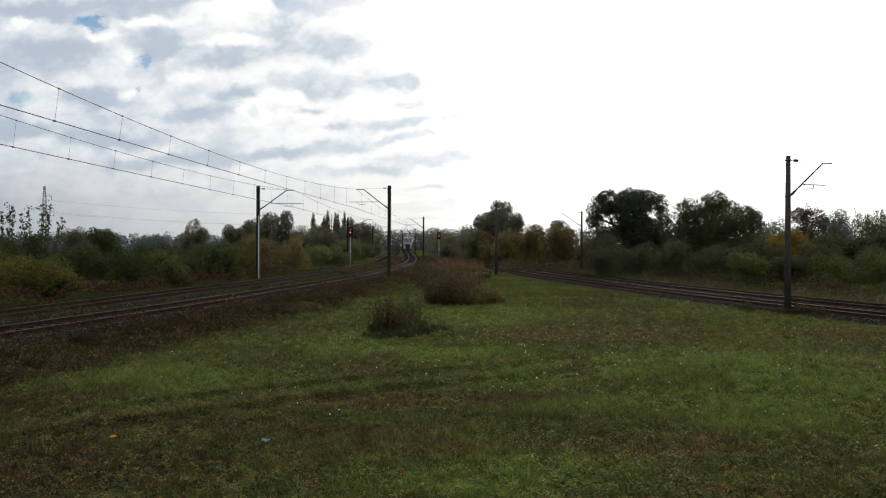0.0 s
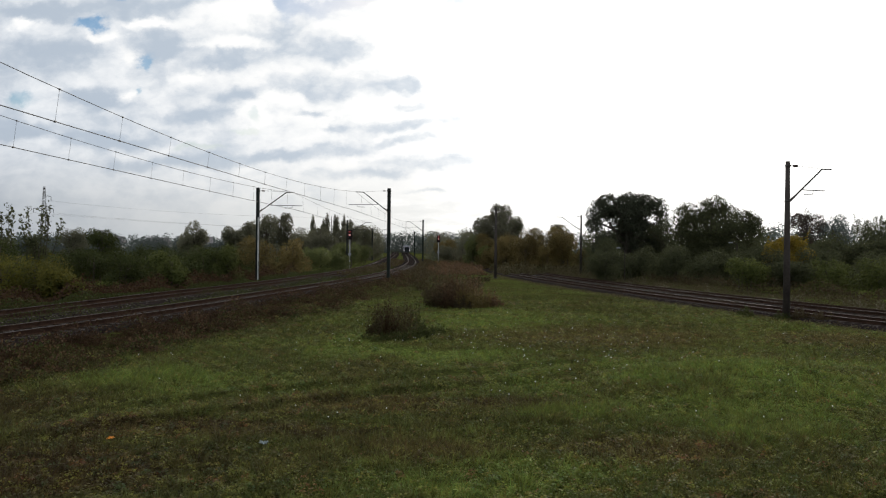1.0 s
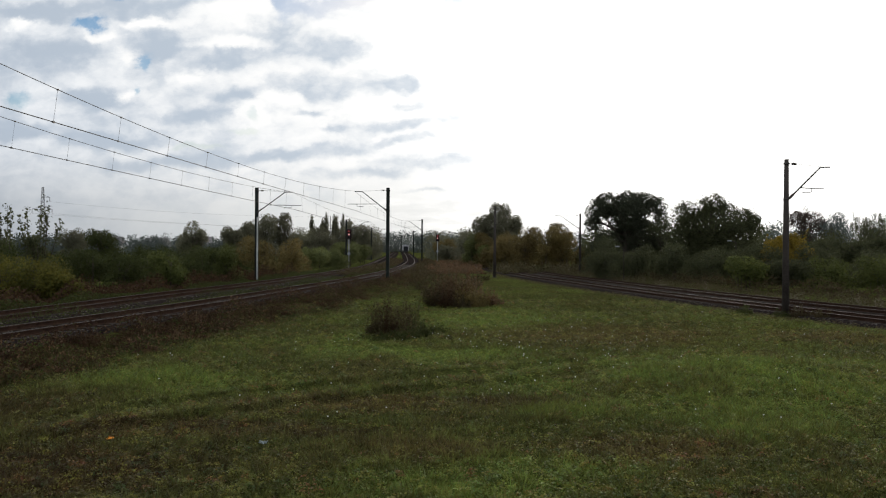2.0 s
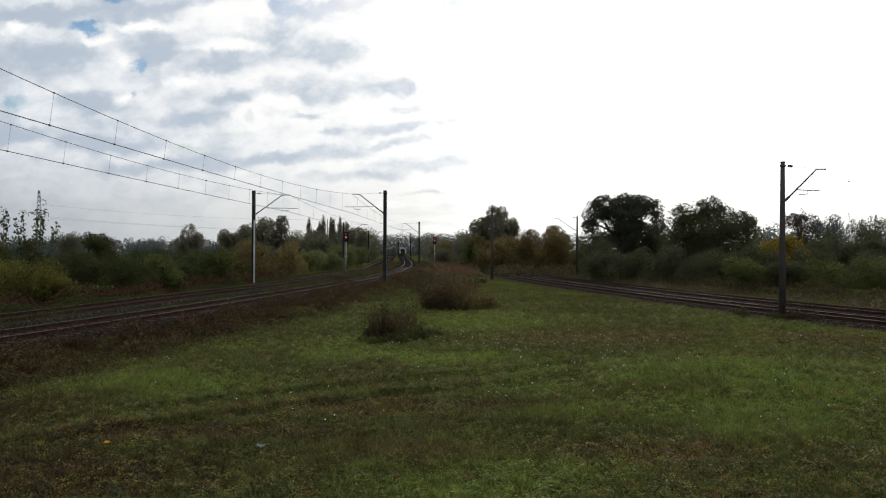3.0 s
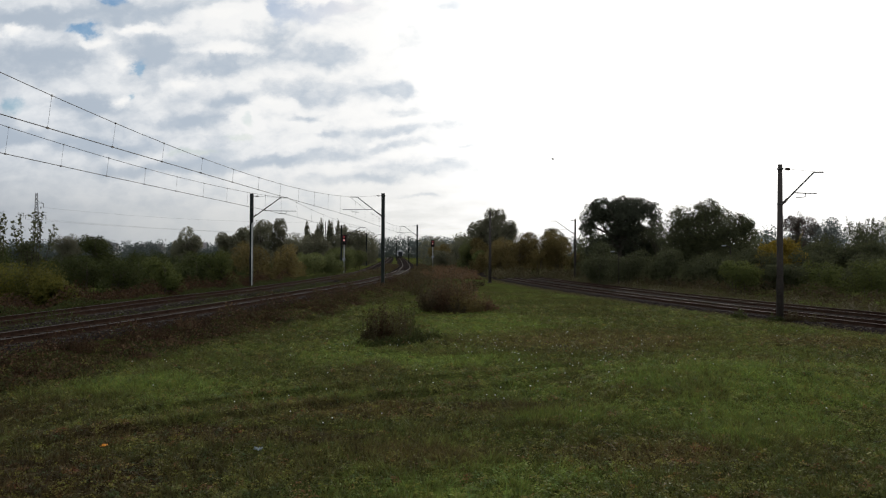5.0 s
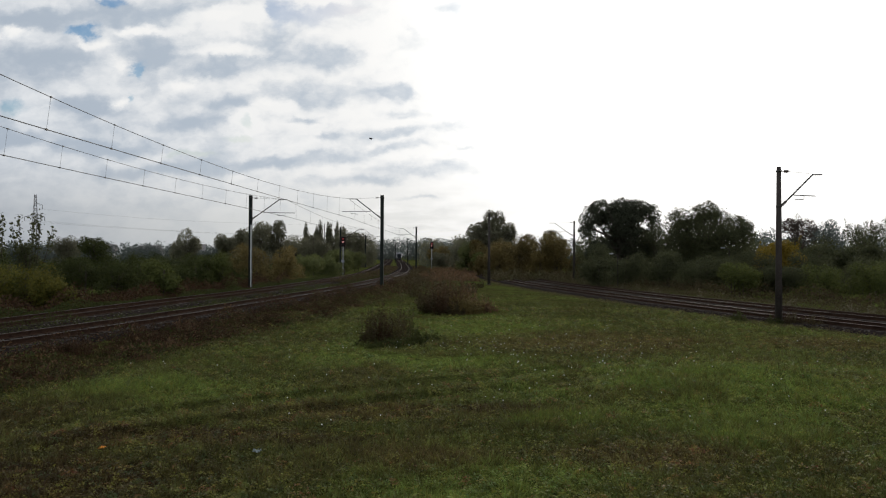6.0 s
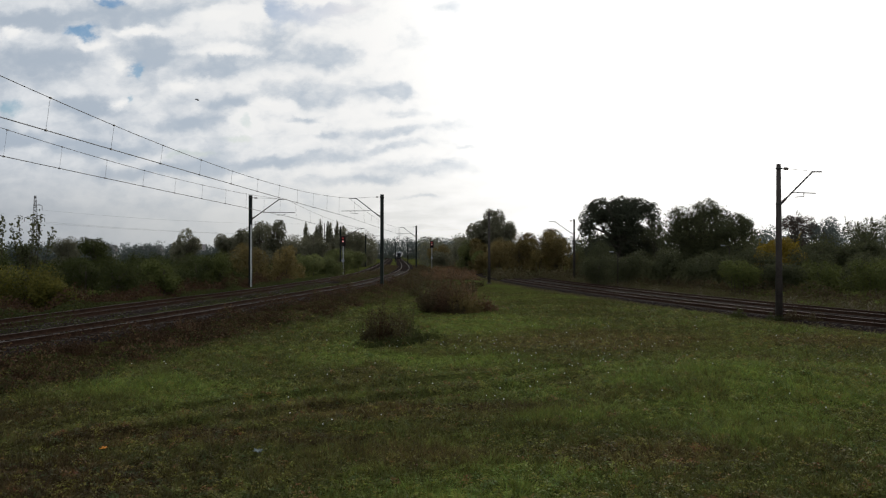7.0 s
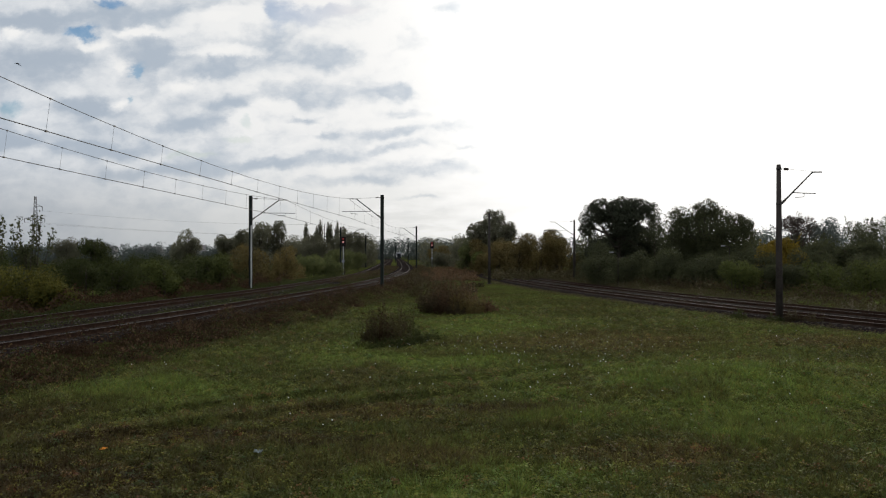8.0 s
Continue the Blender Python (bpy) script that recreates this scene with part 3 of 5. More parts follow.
# ---- overhead line ----
def make_mast(x, y, z, height, heading, reach, mats, radius, label, arm=True, square=False, lit_edge=0.0, steady=1.22):
    """A mast whose arm points along heading (degrees from +x)."""
    mast = new("catenary_mast")
    mast.matrix_world = pose(x, y, z, 0, 0, heading)
    tagged(mast, label, "catenary mast", "catenary masts")
    bm = bmesh.new()
    if square:
        box(bm, (radius * 1.8, radius * 2, height + 0.5), (0, 0, height / 2 - 0.25), 0.03)
        for sx in (-1, 1):
            box(bm, (0.05, radius * 2.3, height + 0.5), (sx * radius * 0.93, 0, height / 2 - 0.25), 0.008)
    else:
        tube(bm, [(0, 0, -0.5), (0, 0, height * 0.5), (0, 0, height)], [radius * 1.25, radius, radius * 0.72], 16)
    part("pole", bm, mats, mast)
    bm = bmesh.new()
    box(bm, (radius * 3.4, radius * 3.4, 0.5), (0, 0, -0.27), 0.03)
    part("footing", bm, "mast_brown", mast, "weathered concrete footing")
    if lit_edge:
        # added pale strip that imitates sunlight on the right edge of the pole
        bm = bmesh.new()
        box(bm, (0.09, 0.08, lit_edge), (radius * 0.62, -radius * 1.2, lit_edge / 2), 0.02)
        part("cable_duct", bm, "plaster_pale", mast, "pale strip standing for the sunlit edge of the lower half")
    for h in (height - 0.22, height - 2.02):
        bm = bmesh.new()
        tube(bm, [(0, 0, h - 0.04), (0, 0, h + 0.04)], radius * (1.5 if square else 1.0), 14)
        part("band", bm, "arm_steel", mast)
    if arm:
        low, tip = height - 2.0, height - 0.34
        bm = bmesh.new()
        tube(bm, [(radius, 0, low), (reach * 0.78, 0, tip), (reach, 0, tip + 0.02)], [0.045, 0.04, 0.035], 8)
        part("bracket_arm", bm, "arm_steel", mast, "steel tube bracket arm")
        bm = bmesh.new()
        tube(bm, [(radius, 0, height - 0.22), (0.34, 0, height - 0.22)], 0.02, 6)
        for k in range(4):
            tube(bm, [(0.34 + k * 0.06, 0, height - 0.22), (0.38 + k * 0.06, 0, height - 0.22)], [0.075, 0.045], 10)
        part("insulator", bm, "porcelain", mast, "brown ribbed porcelain insulator")
        bm = bmesh.new()
        for k in range(4):
            tube(bm, [(radius + 0.05 + k * 0.06, 0, low + 0.05 + k * 0.055), (radius + 0.09 + k * 0.06, 0, low + 0.086 + k * 0.055)], [0.075, 0.05], 10)
        part("insulator", bm, "porcelain", mast, "brown ribbed porcelain insulator")
        bm = bmesh.new()
        tube(bm, [(0.58, 0, height - 0.22), (reach * 0.8, 0, tip + 0.03)], 0.009, 5)
        part("stay", bm, "wire", mast)
        bm = bmesh.new()
        tube(bm, [(reach * 0.34, 0, height - 1.42), (reach * steady, 0, height - 1.44)], 0.026, 6)
        tube(bm, [(reach * (steady - 0.27), 0, height - 1.44), (reach * (steady - 0.27), 0, height - 1.62), (reach * (steady - 0.48), 0, height - 1.66)], 0.022, 6)
        part("steady_arm", bm, "arm_steel", mast)
    return mast


def hang(a, b, sag, n=24):
    a, b = Vector(a), Vector(b)
    return [a.lerp(b, i / n) - Vector((0, 0, sag * 4 * (i / n) * (1 - i / n))) for i in range(n + 1)]


def make_catenary(contact, carrier, sag, droppers, label, first=None, step=None):
    """One span: the contact wire, the carrying wire above and the droppers between them."""
    span = new("overhead_line")
    tagged(span, label, "overhead line", "overhead lines")
    low, high = hang(*contact, 0.05), hang(*carrier, sag)
    bm = bmesh.new()
    tube(bm, low, 0.017, 5)
    part("contact_wire", bm, "wire", span)
    bm = bmesh.new()
    tube(bm, high, 0.013, 5)
    part("carrying_wire", bm, "wire", span)
    for k in range(droppers):
        u = (k + 0.5) / droppers if step is None else first + step * k
        i = u * 24
        foot = i - (0.1 if step else 0.0)
        a = low[int(foot)].lerp(low[int(foot) + 1], foot % 1)
        b = high[int(i)].lerp(high[int(i) + 1], i % 1)
        bm = bmesh.new()
        tube(bm, [a, b], 0.0055, 4)
        box(bm, (0.05, 0.09, 0.06), a)
        box(bm, (0.05, 0.07, 0.05), b)
        part("dropper", bm, "wire", span)


def make_overhead():
    make_mast(-15.8, 58.1, 0.55, 7.65, 4, 3.0, ["mast_steel"], 0.115, "dark green catenary mast behind the far track, sunlit edge below as a pale strip", square=True, lit_edge=5.2)
    make_mast(-5.05, 60.8, 0.45, 8.05, 178, 2.9, ["mast_steel"], 0.125, "dark steel catenary mast beside the near track", square=True)
    make_mast(-4.3, 127, 0.45, 8.0, 182, 3.0, ["mast_steel"], 0.125, "dark steel catenary mast at the bend", square=True)
    make_mast(-15.0, 105, 0.45, 7.0, 5, 3.6, ["mast_steel"], 0.10, "slim steel catenary mast beside a red signal", square=True)
    make_mast(-17.4, 163, 0.4, 7.5, 2, 3.4, ["mast_steel"], 0.12, "distant steel catenary mast", square=True)
    make_mast(-23.5, 240, 0.4, 7.5, 0, 3.4, ["mast_steel"], 0.12, "distant steel catenary mast", square=True)
    make_mast(-9.0, 196, 0.4, 7.6, 184, 3.0, ["mast_steel"], 0.12, "distant steel catenary mast", square=True)
    make_mast(-16.2, 254, 0.4, 7.4, 184, 3.0, ["mast_steel"], 0.12, "distant steel catenary mast", square=True)
    make_mast(17.25, 35.3, 0.02, 7.85, 12, 2.55, ["mast_brown"], 0.145, "brown weathered concrete catenary mast beside the meadow", steady=0.85)
    make_mast(5.6, 79, 0.05, 8.0, 8, 2.5, ["mast_brown"], 0.15, "dark concrete catenary mast in front of a tall tree", arm=False)
    make_mast(17.6, 91, 0.05, 7.8, 190, 3.4, ["mast_brown"], 0.14, "dark catenary mast beside a big oak")
    make_mast(5.3, 152, 0.05, 7.4, 190, 3.0, ["mast_brown"], 0.17, "distant dark catenary mast", arm=False)

    near, far = "thin dark overhead wires above the near track", "thin dark overhead wires above the far track"
    # from beyond the view behind the camera to the first masts
    b_tip, b_con = (-7.95, 60.7, 8.18), (-7.9, 60.7, 6.5)
    a_tip, a_con = (-12.75, 58.2, 7.82), (-12.7, 58.2, 6.42)
    n0c, n0m = (-14.4, 8.0, 7.60), (-14.4, 8.0, 9.85)
    f0c, f0m = (-20.2, 10.0, 7.72), (-20.2, 10.0, 10.1)
    make_catenary((n0c, b_con), (n0m, b_tip), 1.3, 15, near, 0.01, 0.0665)
    make_catenary((f0c, a_con), (f0m, a_tip), 1.02, 15, far, 0.044, 0.066)
    c_tip, c_con = (-7.3, 127, 8.13), (-7.2, 127, 6.85)
    make_catenary((b_con, c_con), (b_tip, c_tip), 0.6, 9, near)
    d_tip, d_con = (-11.4, 105, 7.13), (-11.3, 105, 6.0)
    make_catenary((a_con, d_con), (a_tip, d_tip), 0.4, 8, far)
    e_tip, e_con = (-12.0, 196, 7.7), (-12.0, 196, 6.4)
    make_catenary((c_con, e_con), (c_tip, e_tip), 0.6, 8, near)
    make_catenary((d_con, (-14.0, 163, 6.3)), (d_tip, (-14.0, 163, 7.5)), 0.4, 7, far)
    # the two masts behind the camera that carry the near ends
    make_mast(-11.4, 7.4, 0.3, 9.85, 170, 3.05, ["mast_steel"], 0.17, "dark steel catenary mast beside the near track", square=True)
    make_mast(-23.6, 10.0, 0.3, 10.1, 0, 3.4, ["mast_steel"], 0.16, "dark green steel catenary mast behind the far track", square=True)


make_overhead()


def make_signal(x, y, z, post, lamps, label):
    sig = new("railway_signal")
    sig.matrix_world = pose(x, y, z)
    tagged(sig, label, "railway signal", "railway signals")
    bm = bmesh.new()
    tube(bm, [(0, 0, -0.4), (0, 0, post)], 0.07, 12)
    part("post", bm, "signal_paint", sig, "pale grey steel post")
    bm = bmesh.new()
    box(bm, (0.76, 0.22, 1.5), (0, 0, post + 0.68), 0.10)
    part("head", bm, "signal_black", sig, "dark signal head with rounded corners")
    for dz, mat in zip((1.08, 0.62, 0.2), lamps):
        bm = bmesh.new()
        tube(bm, [(0, -0.11, post + dz), (0, -0.16, post + dz)], 0.12, 14)
        lamp = part("lamp", bm, mat, sig)
        bm = bmesh.new()
        for k in range(9):
            a, b = math.pi * k / 9, math.pi * (k + 1) / 9
            q = [bm.verts.new((math.cos(c) * 0.2, d, post + dz + math.sin(c) * 0.2)) for c, d in ((a, -0.12), (b, -0.12), (b, -0.42), (a, -0.42))]
            bm.faces.new(q)
        bmesh.ops.solidify(bm, geom=bm.faces[:], thickness=0.012)
        part("hood", bm, "signal_black", lamp)
    bm = bmesh.new()
    tube(bm, [(0, -0.10, post * 0.46), (0, -0.13, post * 0.46)], 0.24, 16)
    part("disc", bm, "train_white", sig, "round white marker plate")
    bm = bmesh.new()
    for k in range(9):
        box(bm, (0.3, 0.03, 0.03), (0, 0.2, 0.5 + k * post / 10))
    for sx in (-0.15, 0.15):
        box(bm, (0.03, 0.03, post), (sx, 0.2, post / 2))
    part("ladder", bm, "arm_steel", sig)


make_signal(-14.45, 104, 0.4, 4.15, ("dim_red_lamp", "red_lamp", "window_dark"), "tall railway signal showing red beside a mast")
make_signal(-1.65, 144, 0.7, 3.9, ("dim_red_lamp", "red_lamp", "window_dark"), "railway signal on a pale post at the bend")


# ---- trees and shrubs ----
def leaf_faces(centres, size, rng, droop=0.3, three=False):
    n = len(centres)
    d = rng.normal(size=(n, 3))
    d[:, 2] -= droop
    d /= np.linalg.norm(d, axis=1, keepdims=True)
    e = np.cross(d, rng.normal(size=(n, 3)))
    e /= np.linalg.norm(e, axis=1, keepdims=True) + 1e-9
    s = (size * rng.uniform(0.6, 1.4, n))[:, None]
    if three:
        return np.stack([centres - d * s * 0.5 - e * s * 0.32, centres - d * s * 0.5 + e * s * 0.32, centres + d * s * 0.5], 1)
    return np.stack([centres - d * s * 0.5, centres + e * s * 0.32, centres + d * s * 0.5, centres - e * s * 0.32], 1)


def crown_points(n, lobes, rng, shell=0.25):
    """Leaf places in uneven lobes (x, y, z, rx, rz), with clumps and gaps."""
    lobes = np.array(lobes)
    vol = lobes[:, 3] ** 2 * lobes[:, 4]
    pick = rng.choice(len(lobes), n, p=vol ** 0.75 / (vol ** 0.75).sum())
    clumps = 80
    dirs = rng.normal(size=(len(lobes), clumps, 3))
    dirs /= np.linalg.norm(dirs, axis=2, keepdims=True)
    rad = rng.uniform(shell, 1.0, (len(lobes), clumps)) ** 0.7
    c = dirs * rad[..., None]
    k = rng.randint(0, clumps, n)
    q = c[pick, k] + rng.normal(size=(n, 3)) * 0.16
    far = np.linalg.norm(q, axis=1, keepdims=True)
    q = np.where(far > 1.0, q / far * rng.uniform(0.8, 1.03, (n, 1)), q)
    return lobes[pick, :3] + q * lobes[pick][:, [3, 3, 4]]


def make_tree(x, y, height, lobes, mat, label, leaves=6000, size=0.26, trunk=0.2, seed=0, name="tree", category="tree", stems=1, sprays=0):
    rng = np.random.RandomState(seed + 11)
    z = gz(x, y)
    tree = new(name)
    tree.location = (x, y, z)
    tagged(tree, label, category, "trees and shrubs beside the railway")
    bm = bmesh.new()
    top = max(l[2] for l in lobes)
    for s in range(stems):
        ox, oy = (0, 0) if stems == 1 else rng.uniform(-0.5, 0.5, 2) * min(1.5, lobes[0][3])
        path = [(ox, oy, -0.3)] + [(ox + rng.normal() * 0.06 * h, oy + rng.normal() * 0.06 * h, top * h) for h in (0.3, 0.6, 0.95)]
        tube(bm, path, [trunk * 1.25, trunk, trunk * 0.7, trunk * 0.3], 8)
    for lx, ly, lz, rx, rz in lobes:
        for j in range(3):
            h = rng.uniform(0.25, 0.6) * top
            d = rng.normal(size=3) * 0.45
            end = (lx + d[0] * rx, ly + d[1] * rx, lz + abs(d[2]) * rz)
            mid = (end[0] * 0.5, end[1] * 0.5, h * 0.45 + end[2] * 0.55)
            tube(bm, [(0, 0, min(h, end[2])), mid, end], [trunk * 0.5, trunk * 0.3, trunk * 0.1], 5)
    part("trunk", bm, "bark", tree, smooth=False)
    pts = crown_points(int(leaves * 2.1), lobes, rng)
    if sprays:                                                  # long upright shoots above the crown
        for s in range(sprays):
            l = lobes[rng.randint(len(lobes))]
            base = np.array([l[0] + rng.normal() * l[3] * 0.5, l[1] + rng.normal() * l[3] * 0.5, l[2] + l[4] * 0.5])
            n = 40
            u = rng.uniform(0, 1, n)[:, None]
            lean = np.array([rng.normal() * 0.25, rng.normal() * 0.25, 1.0]) * l[4] * rng.uniform(0.5, 0.9)
            pts = np.vstack([pts, base + lean * u + rng.normal(size=(n, 3)) * 0.09 * (1.3 - u)])
    pts[:, 2] = np.maximum(pts[:, 2], 0.05)
    middle = np.mean(np.array(lobes)[:, :3], axis=0) - (0, 0, 0.3 * height)
    part("crown", soup("crown", leaf_faces(pts, size * 0.70, rng, three=True), pts - middle), mat, tree)
    return tree


def blob_lobes(height, rx, rng, count=6, base=0.25):
    """Lobes that fill a rounded crown."""
    out = [(0, 0, height * (base + 1) / 2, rx * 0.62, height * (1 - base) / 2 * 0.8)]
    for k in range(count):
        a = 2 * math.pi * k / count + rng.uniform(-0.4, 0.4)
        h = rng.uniform(base + 0.08, 0.82) * height
        r = rx * rng.uniform(0.3, 0.62)
        out.append((math.cos(a) * rx * 0.55, math.sin(a) * rx * 0.55, h, r, min(r * 1.1, height - h)))
    return out


def shrub(x, y, height, rx, mat, label, seed, leaves=2600, size=0.16, name="shrub", category="shrub", base=0.02, trunk=0.05, count=6, stems=4, sprays=0):
    rng = np.random.RandomState(seed)
    return make_tree(x, y, height, blob_lobes(height, rx, rng, count, base), mat, label, leaves, size, trunk, seed, name, category, stems, sprays)


def west_side():
    """Hedge and trees behind the left pair of tracks."""
    yellow = "yellow green leafy shrub beside the railway"
    for i, (x, y, h, r) in enumerate(((-24.2, 37.5, 2.9, 2.0), (-22.3, 38.5, 2.9, 2.0), (-20.9, 37.6, 2.3, 1.5), (-27.5, 40, 3.1, 2.2))):
        shrub(x, y, h, r, "yellow_leaf", yellow, 20 + i, 3600, 0.16)
    green = "dense green shrub in the lineside hedge"
    for i, (x, y, h, r) in enumerate(((-19.0, 48, 3.0, 1.5), (-17.6, 56, 4.0, 1.5), (-19.4, 57, 3.4, 1.6), (-21.5, 56, 2.9, 1.8), (-25.0, 54, 3.0, 2.0),
                                      (-30, 58, 3.4, 2.4), (-36, 62, 3.7, 2.6), (-28, 66, 3.3, 2.6), (-34, 52, 4.9, 2.0), (-30.6, 47, 4.4, 1.8))):
        shrub(x, y, h, r, "green_leaf" if i in (0, 1) else "hedge_leaf", green, 40 + i, 3200, 0.18)
    for i, (x, y, h, r) in enumerate(((-20, 75, 4.6, 2.6), (-17.4, 78, 4.7, 2.2), (-24, 80, 3.8, 2.8), (-29, 84, 3.9, 3.0), (-35, 88, 4.0, 3.0), (-41, 80, 3.4, 3.0), (-35.2, 81, 4.5, 2.2))):
        shrub(x, y, h, r, "ochre_leaf" if i < 2 else "hedge_leaf", "tall shrub turning ochre behind the tracks" if i < 2 else green, 60 + i, 3200, 0.22)
    for i, (x, y, h, r) in enumerate(((-17.0, 90, 3.4, 2.4), (-15.6, 97, 3.6, 2.0), (-15.8, 112, 4.2, 2.4), (-14.8, 122, 3.8, 2.0), (-18.5, 118, 4.2, 2.6), (-18, 132, 4.4, 2.6), (-19.5, 150, 4.6, 2.6))):
        # these shrubs stand far off and wear the haze-lightened green
        shrub(x, y, h, r, "sunny_leaf", green, 80 + i, 2600, 0.24)
    dark = "dark leafy tree behind the railway"
    for i, (x, y, h, r) in enumerate(((-44.5, 90, 6.5, 3.1), (-75, 140, 8.4, 3.0), (-40, 110, 8.6, 2.5), (-28.5, 110, 9.6, 2.6), (-26.2, 113, 9.8, 2.4), (-31.5, 113, 8.8, 2.4), (-35, 120, 7.2, 2.4),
                                      (-38, 124, 7.6, 2.2), (-22, 160, 10.2, 3.0), (-19.5, 164, 9.8, 2.6), (-25, 170, 9.4, 3.2), (-30, 168, 9.0, 3.0), (-23.5, 130, 6.4, 3.0), (-27, 132, 6.6, 3.0))):
        # beyond y 105 the leaf colour itself is paled for haze
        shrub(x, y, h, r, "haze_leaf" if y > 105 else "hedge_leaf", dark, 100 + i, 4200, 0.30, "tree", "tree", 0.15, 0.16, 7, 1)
    for i, (x, y, h, r) in enumerate(((-38.5, 200, 12.6, 1.3), (-34.4, 200, 13.2, 1.4), (-31.8, 202, 12.6, 1.3), (-30.0, 203, 13.2, 1.2), (-36.5, 204, 10.5, 1.2), (-33.1, 206, 12.9, 1.2), (-28.4, 205, 11.8, 1.4), (-35.6, 201, 11.8, 1.1))):
        lobes = [(0, 0, h * k, r * w, h * 0.16) for k, w in ((0.2, 0.9), (0.4, 1.0), (0.6, 0.85), (0.76, 0.65), (0.88, 0.4))]
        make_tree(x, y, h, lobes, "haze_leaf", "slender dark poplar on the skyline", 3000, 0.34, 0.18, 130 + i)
    for i, (x, y, h, r, shoots) in enumerate(((-29.6, 50, 4.6, 1.1, ((-0.5, 6.0), (0.25, 6.1), (1.0, 6.2), (-1.0, 5.4), (0.6, 5.8), (1.7, 5.2))),
                                              (-32.0, 50, 4.4, 1.2, ((0.3, 6.2), (0.8, 5.7), (-0.2, 5.6))))):
        sapling = shrub(x, y, h, r, "dark_leaf", "young poplar with long upright shoots and sparse leaves", 150 + i, 3000, 0.17, "sapling", "tree", 0.1, 0.06, 6, 3)
        rng = np.random.RandomState(170 + i)
        for dx, top in shoots:
            foot = Vector((dx * 0.7, rng.uniform(-0.3, 0.3), h * 0.6))
            head = Vector((dx, rng.uniform(-0.3, 0.3), top - gz(x, y)))
            bm = bmesh.new()
            tube(bm, [foot, foot.lerp(head, 0.5) + Vector((0.05, 0, 0)), head], [0.03, 0.02, 0.006], 5)
            part("shoot", bm, "bark", sapling)
            u = rng.uniform(0.25, 1.0, (70, 1))
            pts = np.array(foot) + (np.array(head) - np.array(foot)) * u + rng.normal(size=(70, 3)) * 0.12
            part("shoot_foliage", soup("shoot_foliage", leaf_faces(pts, 0.23, rng)), "dark_leaf", sapling)


west_side()


def east_side():
    """The wood behind the right pair of tracks and the trees at the end of the meadow."""
    rng = np.random.RandomState(5)
    lobes = [(-4.0, 0, 8.5, 1.8, 1.9), (-2.4, 0.4, 9.6, 1.9, 1.5), (0, -0.3, 9.9, 2.0, 1.4), (2.2, 0.3, 9.8, 1.9, 1.4), (4.0, 0, 9.0, 1.6, 1.6), (4.7, 0, 7.2, 1.2, 1.6),
             (-4.6, 0, 6.6, 1.3, 1.2), (0, 0, 7.6, 3.4, 2.0), (0, 0.5, 8.7, 3.6, 1.2), (1.5, 0.8, 5.0, 3.2, 2.6), (-2.6, 0.6, 4.2, 2.4, 2.2), (4.2, 0, 4.6, 1.8, 2.0)]
    make_tree(24.7, 95, 11.6, lobes, "oak_leaf", "big broad oak with dark leaves and gaps of sky", 21000, 0.30, 0.38, 201, "oak_tree")
    lobes = [(-3.2, 0, 7.4, 1.8, 1.9), (-1.2, 0, 8.2, 1.8, 1.6), (0.2, 0, 8.7, 1.6, 1.6), (1.8, 0, 7.8, 1.7, 1.5), (3.6, 0, 6.9, 1.6, 1.6), (5.3, 0, 6.0, 1.1, 1.8), (4.7, 0, 6.8, 1.3, 1.7),
             (0, 0, 6.0, 4.2, 2.6), (3.5, 0, 4.4, 2.6, 2.6), (-3.6, 0, 4.4, 2.6, 2.6), (0, 0, 2.8, 5.2, 2.4)]
    make_tree(32.4, 85, 10.6, lobes, "dark_leaf", "large dark tree in full leaf at the edge of a wood", 25000, 0.26, 0.34, 202)
    for i, (x, y, h, r, m) in enumerate(((56.7, 110, 11.3, 2.8, "plum_leaf"), (62, 112, 10.2, 3.0, "far_leaf"), (67.5, 110, 10.2, 3.0, "dark_leaf"), (72, 108, 10.0, 3.2, "dark_leaf"),
                                         (32.9, 70, 5.0, 1.9, "golden_leaf"), (35.4, 70.5, 5.6, 2.0, "golden_leaf"), (43.5, 82, 5.2, 2.6, "dark_leaf"), (48, 80, 5.6, 2.8, "dark_leaf"), (53, 78, 5.8, 3.0, "dark_leaf"))):
        shrub(x, y, h, r, m, {"plum_leaf": "round tree with purplish brown autumn leaves", "golden_leaf": "tree with yellowing autumn leaves", "far_leaf": "hazy grey green tree further back"}.get(m, "dark leafy tree at the edge of a wood"),
              210 + i, 5200, 0.26, "tree", "tree", 0.1, 0.16, 8, 1, 6 if i in (2, 3, 4, 5) else 0)
    olive = "olive green shrub at the edge of a wood"
